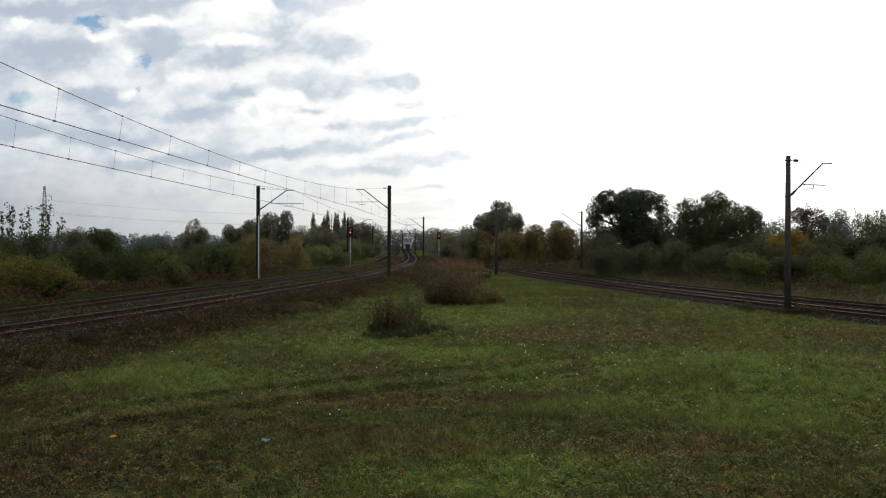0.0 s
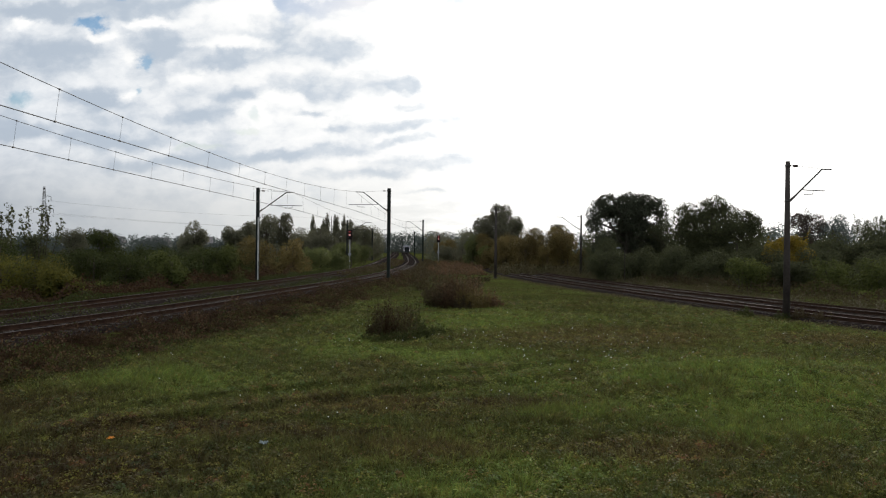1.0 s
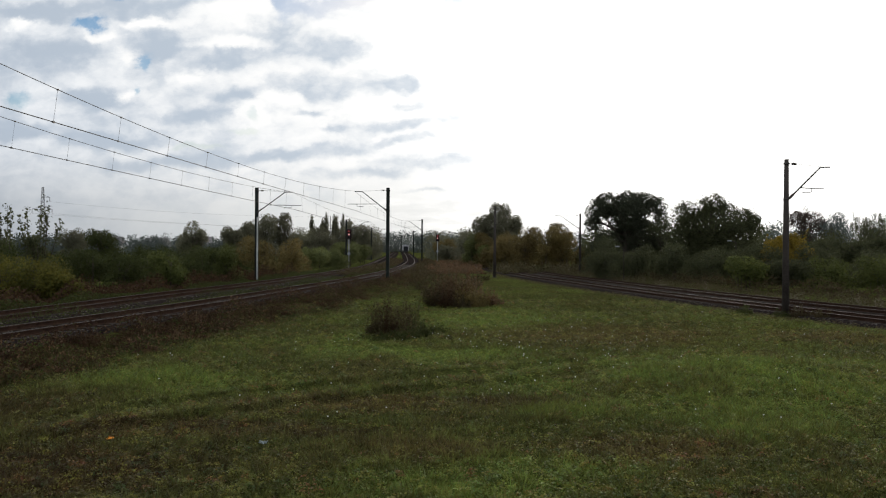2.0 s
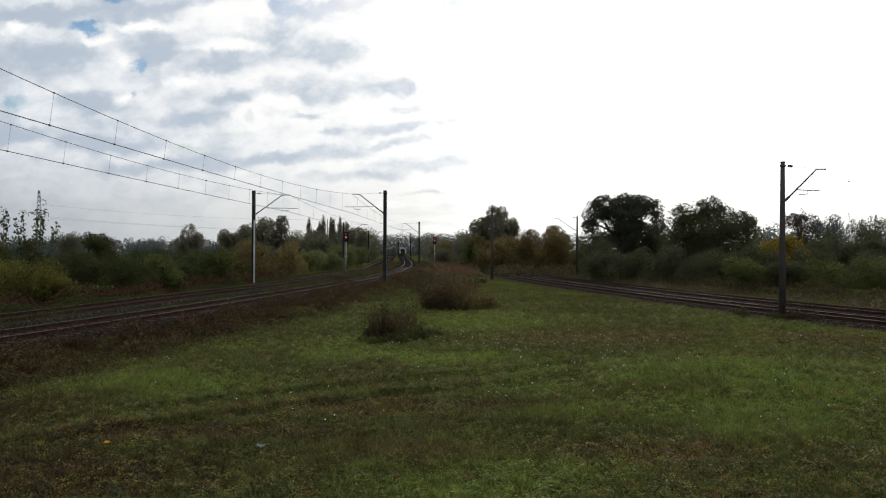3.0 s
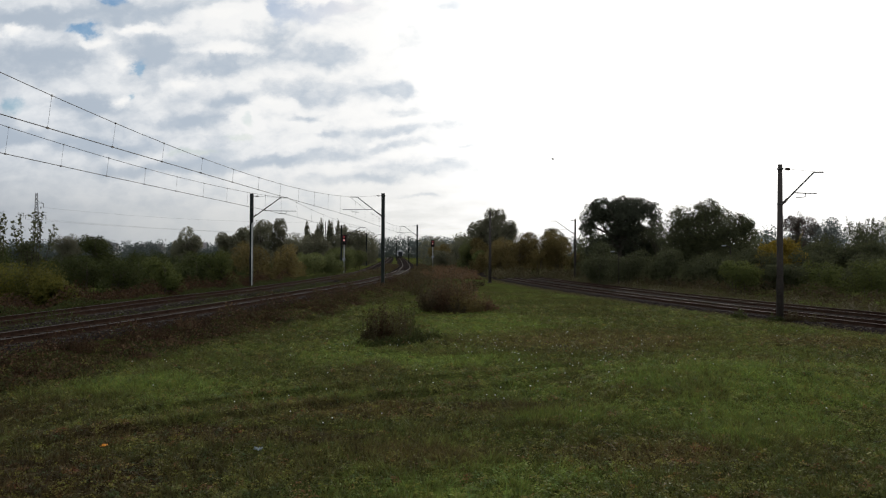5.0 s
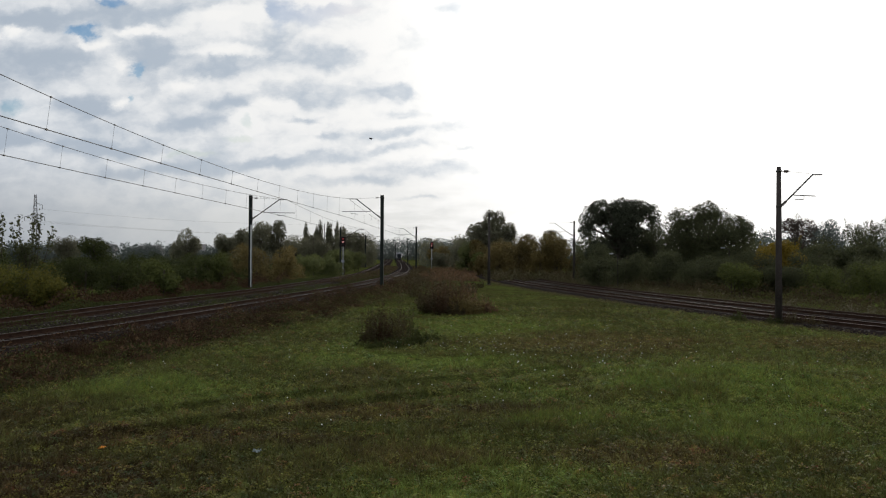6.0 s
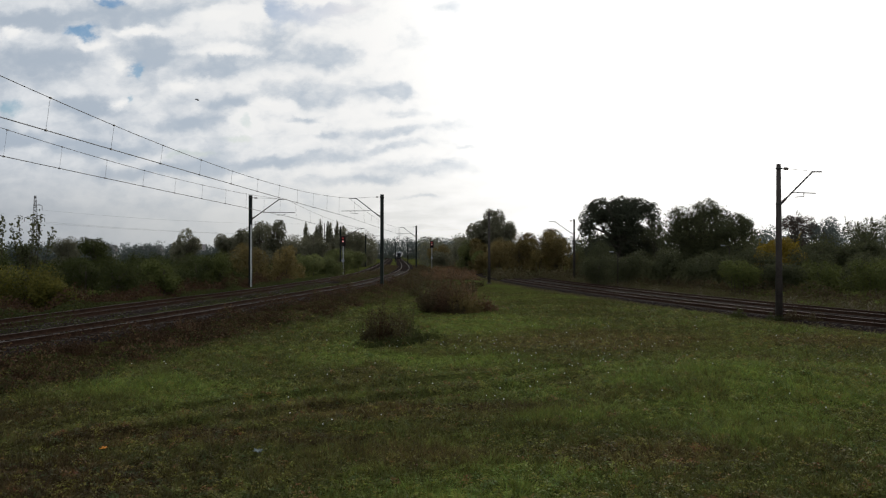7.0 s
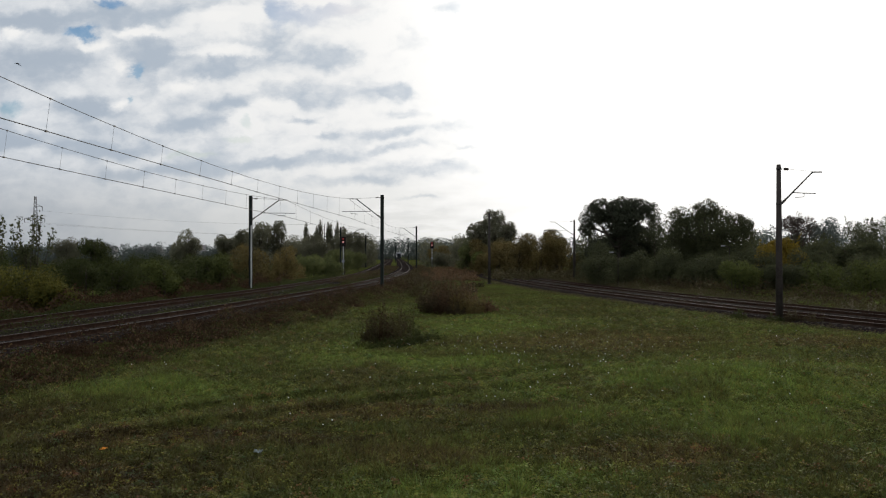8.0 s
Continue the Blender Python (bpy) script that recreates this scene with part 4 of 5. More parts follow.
    for i, (x, y, h, r, m) in enumerate(((24.6, 57, 2.9, 1.8, "green_leaf"), (27.6, 56, 2.6, 1.7, "dark_leaf"), (30.4, 55, 3.1, 2.0, "green_leaf"), (33.6, 54, 3.0, 2.2, "green_leaf"), (37.0, 56, 3.5, 2.2, "green_leaf"), (40.6, 57, 4.2, 2.0, "yellow_leaf"),
                                         (16.6, 74, 3.6, 2.0, "dark_leaf"), (19.6, 72, 3.9, 2.0, "dark_leaf"), (22.6, 70, 4.2, 2.0, "dark_leaf"), (25.4, 68, 3.6, 2.2, "dark_leaf"), (28.2, 67, 3.8, 2.2, "dark_leaf"),
                                         (31, 66, 4.0, 2.4, "dark_leaf"), (20.5, 86, 5.0, 2.6, "dark_leaf"), (29.2, 93, 8.6, 2.8, "dark_leaf"), (35, 66, 4.2, 2.4, "dark_leaf"), (39, 64, 4.0, 2.6, "dark_leaf"), (43, 62, 4.0, 2.6, "dark_leaf"))):
        shrub(x, y, h, r, m, olive if m in ("green_leaf", "yellow_leaf") else "dark shrub in front of the wood", 240 + i, 3400, 0.19)
    ochre = "broad shrub with ochre autumn leaves"
    for i, (x, y, h, r) in enumerate(((9.6, 112, 6.9, 2.8), (12.6, 110, 7.6, 3.0), (15.6, 108, 7.4, 3.0), (18.2, 108, 7.0, 2.6))):
        shrub(x, y, h, r, "ochre_leaf", ochre, 270 + i, 4200, 0.26)
    shrub(19.8, 118, 8.4, 2.4, "dark_leaf", "dark round tree behind ochre shrubs", 281, 4200, 0.3, "tree", "tree", 0.1, 0.16, 7, 1)
    lobes = [(-0.4, 0, 10.2, 1.4, 1.8), (1.3, 0, 9.8, 1.4, 2.0), (-3.2, 0, 7.4, 1.8, 2.0), (3.2, 0, 7.8, 1.5, 1.9), (-2.2, 0, 8.0, 1.7, 1.7), (0.0, 0, 7.4, 3.4, 2.8), (2.9, 0, 6.6, 1.7, 2.4), (-3.4, 0, 6.0, 1.8, 2.0),
             (-5.0, 0, 4.2, 2.0, 2.0), (0, 0, 4.0, 4.6, 3.4), (4.2, 0, 3.5, 2.6, 3.0)]
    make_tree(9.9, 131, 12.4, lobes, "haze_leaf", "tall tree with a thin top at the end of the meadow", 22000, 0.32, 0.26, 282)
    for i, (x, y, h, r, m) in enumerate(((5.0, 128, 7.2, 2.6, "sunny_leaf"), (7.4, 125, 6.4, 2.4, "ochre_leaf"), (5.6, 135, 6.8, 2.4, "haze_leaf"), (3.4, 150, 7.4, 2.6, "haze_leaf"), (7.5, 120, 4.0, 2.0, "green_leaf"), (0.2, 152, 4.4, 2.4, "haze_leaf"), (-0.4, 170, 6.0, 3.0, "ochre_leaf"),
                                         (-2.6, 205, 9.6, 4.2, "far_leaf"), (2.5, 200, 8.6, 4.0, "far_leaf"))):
        shrub(x, y, h, r, m, "green tree in the distance, paled by haze in its colour" if m == "far_leaf" else "green shrub at the end of the meadow", 290 + i, 3600, 0.28, base=0.03)


east_side()


def band(name, n, sampler, mat, label, category, size, seed, kind="stuff", droop=0.0, three=True):
    rng = np.random.RandomState(seed)
    pts = sampler(n, rng)
    ob = link_mesh(name, soup(name, leaf_faces(pts, size, rng, droop, three)), mat)
    return tagged(ob, label, category, kind=kind)


def far_wood(x0, x1, y0, y1, h0, h1):
    """Rounded treetops side by side."""
    def sample(n, rng):
        k = max(12, int((x1 - x0) * (y1 - y0) / (h1 * 0.55) ** 2 * 0.7))
        cx, cy, ch = rng.uniform(x0, x1, k), rng.uniform(y0, y1, k), rng.uniform(h0, h1, k)
        i = rng.randint(0, k, n)
        d = rng.normal(size=(n, 3))
        d /= np.linalg.norm(d, axis=1, keepdims=True)
        r = np.minimum(rng.uniform(0.6, 1.05, n)[:, None] * (1 + 0.18 * rng.normal(size=(n, 1))), rng.uniform(1.0, 1.08, (n, 1)))
        q = d * r * np.c_[ch[i] * 0.36, ch[i] * 0.36, ch[i] * 0.5]
        return np.c_[cx[i] + q[:, 0], cy[i] + q[:, 1], np.maximum(ch[i] * 0.5 + q[:, 2] - 0.5, 0.1)]
    return sample


def along(line, i0, i1, u0, u1, h0, h1, clump=0.9, fade=1.0, near_first=True, taper=0.0):
    """Leaf places in a belt beside a track."""
    def sample(n, rng):
        s = side_of(line)
        i = rng.randint(i0, i1, n)
        v = rng.uniform(0, 1, n) ** fade
        u = (u0 + (u1 - u0) * v) if near_first else (u1 + (u0 - u1) * v)
        p = line[i] + s[i] * u[:, None] + rng.uniform(-0.3, 0.3, (n, 2))
        z = ground_z(p[:, 0], p[:, 1])
        patch = 0.5 + clump * fract_noise(p[:, 0], p[:, 1], 1.6, 9)
        top = np.clip(h0 + (h1 - h0) * patch, 0.05, None) * (1 - taper * v)
        return np.c_[p, z + top * rng.uniform(0.02, 1, n) ** 0.8]
    return sample


def make_bands():
    # the distant woods carry their haze in the leaf colour
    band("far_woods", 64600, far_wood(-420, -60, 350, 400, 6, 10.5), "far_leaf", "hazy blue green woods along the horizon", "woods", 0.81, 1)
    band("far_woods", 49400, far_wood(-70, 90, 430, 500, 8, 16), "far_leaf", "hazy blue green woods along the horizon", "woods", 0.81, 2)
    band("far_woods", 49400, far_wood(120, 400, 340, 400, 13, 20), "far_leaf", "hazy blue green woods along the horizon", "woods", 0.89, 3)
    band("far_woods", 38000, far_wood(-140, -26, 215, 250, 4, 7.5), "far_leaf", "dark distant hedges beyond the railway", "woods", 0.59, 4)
    band("undergrowth", 76000, far_wood(21, 90, 100, 122, 4.0, 8.6), "dark_leaf", "dark dense wood behind the first trees", "woods", 0.31, 15)
    band("undergrowth", 68400, far_wood(19, 75, 66, 98, 1.2, 3.8), "dark_leaf", "dark undergrowth beneath the trees of the wood", "undergrowth", 0.18, 5)
    band("undergrowth", 30400, far_wood(-50, -19, 62, 125, 1.0, 2.8), "hedge_leaf", "rough green undergrowth behind the railway hedge", "undergrowth", 0.26, 6)
    band("undergrowth", 22800, far_wood(-2.5, 5, 85, 140, 0.5, 1.7), "rust_leaf", "rough brown undergrowth between the two lines", "undergrowth", 0.18, 16)
    band("undergrowth", 22800, far_wood(7, 24, 113, 126, 3.5, 6.5), "ochre_leaf", "ochre thicket behind the meadow", "undergrowth", 0.25, 23)
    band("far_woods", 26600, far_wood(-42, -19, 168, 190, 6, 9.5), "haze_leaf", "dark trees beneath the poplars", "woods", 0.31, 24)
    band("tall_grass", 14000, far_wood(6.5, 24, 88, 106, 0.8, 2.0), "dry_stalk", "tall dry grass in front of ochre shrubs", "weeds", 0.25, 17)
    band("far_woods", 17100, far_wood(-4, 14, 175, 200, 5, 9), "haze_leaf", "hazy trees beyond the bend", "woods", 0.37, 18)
    band("bramble_hedge", 30000, along(WEST_FAR, 80, 190, -6.5, -2.6, 0.3, 1.5), "bank_leaf", "reddish brown brambles behind the far track", "brambles", 0.13, 7)
    band("lineside_weeds", 26000, along(WEST_FAR, 80, 220, -3.2, -1.9, 0.1, 0.6), "hedge_leaf", "low green weeds along the ballast", "weeds", 0.09, 8)
    band("lineside_weeds", 38000, along(WEST_NEAR, 78, 190, 1.8, 4.5, 0.10, 0.9, 1.6, 1.2, True, 0.65), "bank_leaf", "dark reddish weeds on the railway bank", "weeds", 0.066, 9)
    band("lineside_weeds", 14000, along(WEST_NEAR, 78, 190, 2.2, 5.6, 0.05, 0.65, 2.0, 1.0, True, 0.5), "hedge_leaf", "green weeds mixed into the railway bank", "weeds", 0.07, 21)
    band("lineside_weeds", 9000, along(WEST_NEAR, 78, 190, 2.0, 5.2, 0.05, 0.85, 1.8, 1.0, True, 0.5), "rust_leaf", "rusty red weeds mixed into the railway bank", "weeds", 0.075, 22)
    band("lineside_weeds", 24000, along(WEST_NEAR, 70, 240, -3.1, -1.3, 0.04, 0.5, 1.9), "hedge_leaf", "grass tufts between the two tracks", "weeds", 0.07, 10)
    band("lineside_weeds", 14000, along(WEST_FAR, 70, 240, -1.6, 1.6, 0.10, 0.34), "bank_leaf", "brown weeds creeping over the ballast", "weeds", 0.06, 13)
    band("lineside_weeds", 16000, along(WEST_NEAR, 190, 330, 1.8, 4.6, 0.2, 0.9), "bramble_leaf", "dark weeds along the bend", "weeds", 0.16, 14)
    band("lineside_weeds", 14000, along(WEST_NEAR, 190, 330, -4.4, -1.8, 0.2, 0.7), "bramble_leaf", "dark weeds between the tracks at the bend", "weeds", 0.16, 19)
    band("lineside_weeds", 16000, along(EAST_FAR, 40, 200, 1.9, 4.5, 0.1, 0.7), "dry_stalk", "dry pale weeds behind the far track", "weeds", 0.12, 11)
    band("lineside_weeds", 16000, along(EAST_FAR, 40, 200, 4.2, 9.0, 0.3, 1.5), "bramble_leaf", "rough weeds in front of the wood", "weeds", 0.15, 25)
    band("lineside_weeds", 9000, along(EAST_NEAR, 40, 200, -3.6, -2.2, 0.03, 0.25), "dry_stalk", "dry grass along the ballast", "weeds", 0.07, 12)


make_bands()


# ---- meadow ----
def clear_of_tracks(x, y):
    w = np.minimum(away(WEST_NEAR, x, y), away(WEST_FAR, x, y))
    e = np.minimum(away(EAST_NEAR, x, y), away(EAST_FAR, x, y))
    return (w > 3.4) & (e > 2.5)


def meadow_places(n, rng, y0, y1, power=1.0):
    u = rng.uniform(0, 1, n)
    y = y0 * (y1 / y0) ** (u ** power)
    x = rng.uniform(-0.68, 0.68, n) * y
    keep = clear_of_tracks(x, y)
    x, y = x[keep], y[keep]
    return x, y, ground_z(x, y)


def make_grass():
    rng = np.random.RandomState(77)
    x, y, z = meadow_places(250000, rng, 7.5, 60, 0.85)
    n = len(x)
    tuft = np.clip(0.6 + 1.1 * fract_noise(x, y, 1.1, 21) + 0.7 * fract_noise(x, y, 3.2, 22), 0.12, 2.0)
    h = rng.uniform(0.035, 0.10, n) * tuft * (1 + y / 60)
    a = rng.uniform(0, 6.283, n)
    w = rng.uniform(0.006, 0.012, n) * (0.7 + y / 22)
    lean = rng.normal(size=(n, 2)) * 0.5 * h[:, None]
    p = np.c_[x, y, z - 0.01]
    d = np.c_[np.cos(a) * w, np.sin(a) * w, np.zeros(n)]
    tip = p + np.c_[lean, h]
    ob = link_mesh("grass", soup("grass", np.stack([p - d, p + d, tip], 1)), "grass_blade")
    tagged(ob, "short uneven meadow grass with green and dry blades", "grass", kind="stuff")
    cx, cy, _ = meadow_places(2600, rng, 7.8, 48, 0.9)               # tussocks of longer grass
    for x0, y0, rx, ry in ((2.3, 14.3, 0.7, 0.5), (5.8, 12.8, 0.9, 0.6), (-7.4, 16.8, 1.3, 0.9), (6.9, 16.6, 1.6, 0.8)):
        cx, cy = np.r_[cx, x0 + rng.normal(size=60) * rx], np.r_[cy, y0 + rng.normal(size=60) * ry]
    pick = rng.randint(0, len(cx), 80000)
    big = np.r_[rng.uniform(0.5, 1.5, len(cx) - 240), rng.uniform(1.1, 1.7, 240)][pick]
    x, y = cx[pick] + rng.normal(size=len(pick)) * 0.13 * big, cy[pick] + rng.normal(size=len(pick)) * 0.13 * big
    h = rng.uniform(0.06, 0.20, len(pick)) * big
    a = rng.uniform(0, 6.283, len(pick))
    w = rng.uniform(0.006, 0.011, len(pick)) * (0.7 + y / 24)
    p = np.c_[x, y, ground_z(x, y) - 0.01]
    d = np.c_[np.cos(a) * w, np.sin(a) * w, np.zeros(len(pick))]
    bow = np.c_[(x - cx[pick]) * 0.7, (y - cy[pick]) * 0.7, np.zeros(len(pick))] + rng.normal(size=(len(pick), 3)) * (0.03, 0.03, 0.0)
    ob = link_mesh("grass_tussocks", soup("grass_tussocks", np.stack([p - d, p + d, p + bow + np.c_[np.zeros((len(pick), 2)), h]], 1)), "grass_blade")
    tagged(ob, "tussocks of longer green grass in the meadow", "grass", kind="stuff")
    x, y, z = meadow_places(110000, rng, 7.5, 45)
    keep = fract_noise(x, y, 0.9, 31) + rng.normal(size=len(x)) * 0.3 > -0.08
    x, y, z = x[keep], y[keep], z[keep]
    low = np.c_[x, y, z + rng.uniform(0.01, 0.06, len(x)) * np.clip(0.8 + 1.2 * fract_noise(x, y, 2.6, 33), 0.3, 2.2)]
    cx, cy, _ = meadow_places(9500, rng, 7.6, 44, 0.95)              # low domed plants
    keep = fract_noise(cx, cy, 0.8, 35) + rng.normal(size=len(cx)) * 0.35 > -0.12
    cx, cy = cx[keep], cy[keep]
    wide = rng.uniform(0.06, 0.17, len(cx)) * (0.9 + cy / 60)
    pick = rng.randint(0, len(cx), len(cx) * 30)
    a, r = rng.uniform(0, 6.283, len(pick)), np.sqrt(rng.uniform(0, 1, len(pick)))
    x, y = cx[pick] + np.cos(a) * r * wide[pick], cy[pick] + np.sin(a) * r * wide[pick]
    dome = np.c_[x, y, ground_z(x, y) + 0.02 + wide[pick] * 0.75 * (1 - r * r) * rng.uniform(0.5, 1.1, len(pick))]
    pts = np.vstack([low, dome])
    f = leaf_faces(pts, 0.042 * (0.8 + pts[:, 1] / 40), rng)
    f[:, :, 2] = pts[:, None, 2] + (f[:, :, 2] - pts[:, None, 2]) * 0.6
    ob = link_mesh("meadow_leaves", soup("meadow_leaves", f), "grass_leaf")
    tagged(ob, "small broad leaves of clover and plantain", "weeds", kind="stuff")


make_grass()


def make_bush_of_stalks(x, y, height, radius, n, mat, label, seed, leaf=0.06, name="weed_clump", per=26, spread=0.15, group="weed clumps in the meadow"):
    """A clump of upright dry stalks with small leaves."""
    rng = np.random.RandomState(seed)
    ob = new(name)
    ob.location = (x, y, gz(x, y))
    tagged(ob, label, "weeds", group)
    r = radius * np.sqrt(rng.uniform(0, 1, n))
    a = rng.uniform(0, 6.283, n)
    foot = np.c_[np.cos(a) * r, np.sin(a) * r * 0.7, np.full(n, -0.03)]
    tall = height * np.clip(1.05 - 0.55 * (r / radius) ** 2, 0.3, 1) * (0.3 + 0.9 * rng.uniform(0, 1, n) ** 1.6)
    top = foot + np.c_[foot[:, :2] * spread + rng.normal(size=(n, 2)) * 0.08 * height, tall]
    side = np.c_[np.cos(a + 1.57), np.sin(a + 1.57), np.zeros(n)] * 0.008
    stalks = part("stalk_tuft", soup("stalk_tuft", np.stack([foot - side, foot + side, top + side * 0.4, top - side * 0.4], 1)), "dry_stalk", ob)
    u = rng.uniform(0.05, 1.0, (n, per, 1)) ** 1.15
    pts = (foot[:, None] + (top - foot)[:, None] * u + rng.normal(size=(n, per, 3)) * 0.07 * (1.25 - u)).reshape(-1, 3)
    pts[:, 2] = np.maximum(pts[:, 2], 0.02)
    leaves = part("foliage", soup("foliage", leaf_faces(pts, leaf, rng, three=True), pts - (0, 0, 0.2 * height)), mat, ob)
    tagged(stalks, kind="stuff")
    tagged(leaves, kind="stuff")


RED, BROWN, GREEN, OCHRE = ("rust_leaf", "clump of rusty red autumn weeds"), ("bramble_leaf", "clump of brown withered weeds"), ("hedge_leaf", "low clump of green leafy weeds"), ("ochre_leaf", "clump of ochre autumn weeds")
DUSKY = ("bank_leaf", "dense clump of dark reddish brown stalks")
for i, (x, y, h, r, n, look_of) in enumerate((
        (-0.7, 40.2, 1.9, 0.5, 60, BROWN), (0.1, 39.6, 1.3, 0.55, 60, DUSKY), (-0.2, 41.2, 2.7, 0.6, 80, RED), (0.7, 41.0, 2.8, 0.7, 90, RED), (1.2, 40.2, 1.6, 0.6, 80, OCHRE), (1.6, 41.4, 2.2, 0.6, 70, RED),
        (1.9, 39.8, 1.2, 0.6, 70, OCHRE), (2.5, 40.2, 1.0, 0.5, 60, RED), (2.9, 41.0, 0.6, 0.5, 40, RED), (0.4, 43.2, 2.7, 0.6, 60, RED), (-0.5, 44.0, 2.5, 0.6, 50, BROWN), (1.4, 43.6, 2.2, 0.7, 60, RED), (0.9, 39.2, 0.7, 0.5, 50, BROWN),
        (0.6, 46.0, 2.4, 0.7, 34, BROWN), (-0.9, 47.0, 1.7, 0.7, 34, BROWN), (1.7, 48.0, 1.4, 0.8, 30, RED), (-0.1, 51.0, 2.2, 0.8, 30, BROWN), (1.4, 54.0, 1.9, 0.9, 30, BROWN), (-1.8, 55.0, 1.4, 0.8, 30, BROWN),
        (0.0, 60.0, 1.8, 1.0, 30, GREEN), (-2.4, 63.0, 1.5, 1.0, 30, BROWN), (2.4, 62.0, 1.3, 1.1, 30, BROWN), (-0.6, 70.0, 1.8, 1.2, 30, BROWN), (3.4, 72, 1.2, 1.2, 30, BROWN),
        (-2.4, 26.9, 2.0, 0.34, 80, DUSKY), (-2.7, 26.5, 1.3, 0.32, 50, BROWN), (-2.15, 27.3, 1.8, 0.3, 40, BROWN), (-1.75, 27.8, 2.5, 0.3, 24, BROWN), (-1.4, 28.4, 2.3, 0.3, 22, BROWN), (-1.1, 28.2, 1.4, 0.3, 20, GREEN), (-1.6, 27.2, 0.9, 0.4, 30, BROWN),
        (-1.3, 25.8, 0.45, 0.5, 40, GREEN), (-0.8, 26.3, 0.5, 0.5, 40, GREEN), (-1.9, 25.2, 0.4, 0.5, 36, GREEN), (-2.6, 25.0, 0.35, 0.45, 30, GREEN), (-0.3, 27.4, 0.4, 0.5, 30, GREEN),
        (17.6, 34.6, 0.8, 0.5, 60, BROWN), (16.8, 34.8, 0.5, 0.4, 40, GREEN), (15.6, 36.2, 0.6, 0.35, 30, GREEN), (18.4, 34.0, 0.6, 0.5, 40, BROWN))):
    make_bush_of_stalks(x, y, h, r, n, look_of[0], look_of[1], 301 + i, (0.06 if y < 36 else 0.085) + 0.0012 * max(0, y - 40), per=30 if y < 45 else 24)


PALE = ("pale_stalk", "tuft of pale dry seed heads beside the track")


def make_seed_heads():
    """Pale withered weeds behind the tracks in front of the wood."""
    rng = np.random.RandomState(91)
    s = side_of(EAST_FAR)
    for k in range(26):
        i = int(rng.uniform(50, 170))
        x, y = EAST_FAR[i] + s[i] * rng.uniform(2.2, 3.8)
        make_bush_of_stalks(x, y, rng.uniform(0.5, 1.0), rng.uniform(0.2, 0.5), 16, PALE[0], PALE[1], 600 + k, 0.06, per=12, group="seed heads beside the track")


make_seed_heads()


def make_bank_weeds():
    """Clumps of autumn weeds on the slope below the near track."""
    rng = np.random.RandomState(64)
    s = side_of(WEST_NEAR)
    for k in range(110):
        i = int(84 + 66 * rng.uniform() ** 1.3)
        u = rng.uniform(2.0, 4.9)
        x, y = WEST_NEAR[i] + s[i] * u
        kind = (DUSKY, DUSKY, DUSKY, GREEN, DUSKY, BROWN, DUSKY, RED, DUSKY)[k % 9]
        h = rng.uniform(0.25, 0.8) * (1.15 - 0.12 * u)
        make_bush_of_stalks(x, y, h, rng.uniform(0.25, 0.6), 22, kind[0], kind[1], 400 + k, 0.055, per=20, spread=0.4, group="weed clumps on the railway bank")


make_bank_weeds()


# ---- small things ----
def make_dandelions():
    flower = new("dandelion")
    tagged(flower, "white dandelion clock on a thin stem in the grass", "dandelion", "dandelion clocks in the meadow")
    bm = bmesh.new()
    tube(bm, [(0, 0, -0.03), (0.01, 0, 0.09), (0.015, 0.005, 0.19)], 0.0035, 5)
    part("stem", bm, "dry_stalk", flower)
    bm = bmesh.new()
    rng = np.random.RandomState(3)
    bmesh.ops.create_icosphere(bm, subdivisions=2, radius=0.013)
    for v in bm.verts:
        v.co = v.co * rng.uniform(0.75, 1.2) + Vector((0.015, 0.005, 0.205))
    part("head", bm, "puff", flower)
    rng = np.random.RandomState(88)
    spots = []
    while len(spots) < 190:
        y = 10 * (36 / 10) ** rng.uniform(0.2, 1)
        x = rng.uniform(-0.45, 0.62) * y
        dense = math.exp(-((x - 3.2) / 6.0) ** 2 - ((y - 25) / 7.0) ** 2)
        if rng.uniform() < 0.02 + 0.9 * dense and clear_of_tracks(np.array([x]), np.array([y]))[0]:
            spots.append((x, y))
    for i, (x, y) in enumerate(spots):
        m = pose(x, y, gz(x, y) - 0.01 - rng.uniform(0, 0.08), rng.uniform(-14, 14), rng.uniform(-14, 14), rng.uniform(0, 360))
        if i == 0:
            flower.matrix_world = m
        else:
            copy_thing(flower, m)


make_dandelions()


def make_litter():
    for x, y, mat, label, name, size in ((-3.0, 11.5, "paper", "crumpled pale blue paper scrap in the grass", "paper_scrap", 0.07),
                                         (-5.66, 11.75, "orange_plastic", "small orange plastic scrap in the grass", "plastic_scrap", 0.05)):
        rng = np.random.RandomState(int(size * 1000))
        bm = bmesh.new()
        bmesh.ops.create_grid(bm, x_segments=7, y_segments=5, size=size)
        for v in bm.verts:
            v.co.z += rng.uniform(-1, 1) * size * 0.3 + 0.08
        bmesh.ops.solidify(bm, geom=bm.faces[:], thickness=0.003)
        ob = link_mesh(name, bm, mat)
        ob.location = (x, y, gz(x, y) + 0.01)
        tagged(ob, label, "litter")


make_litter()


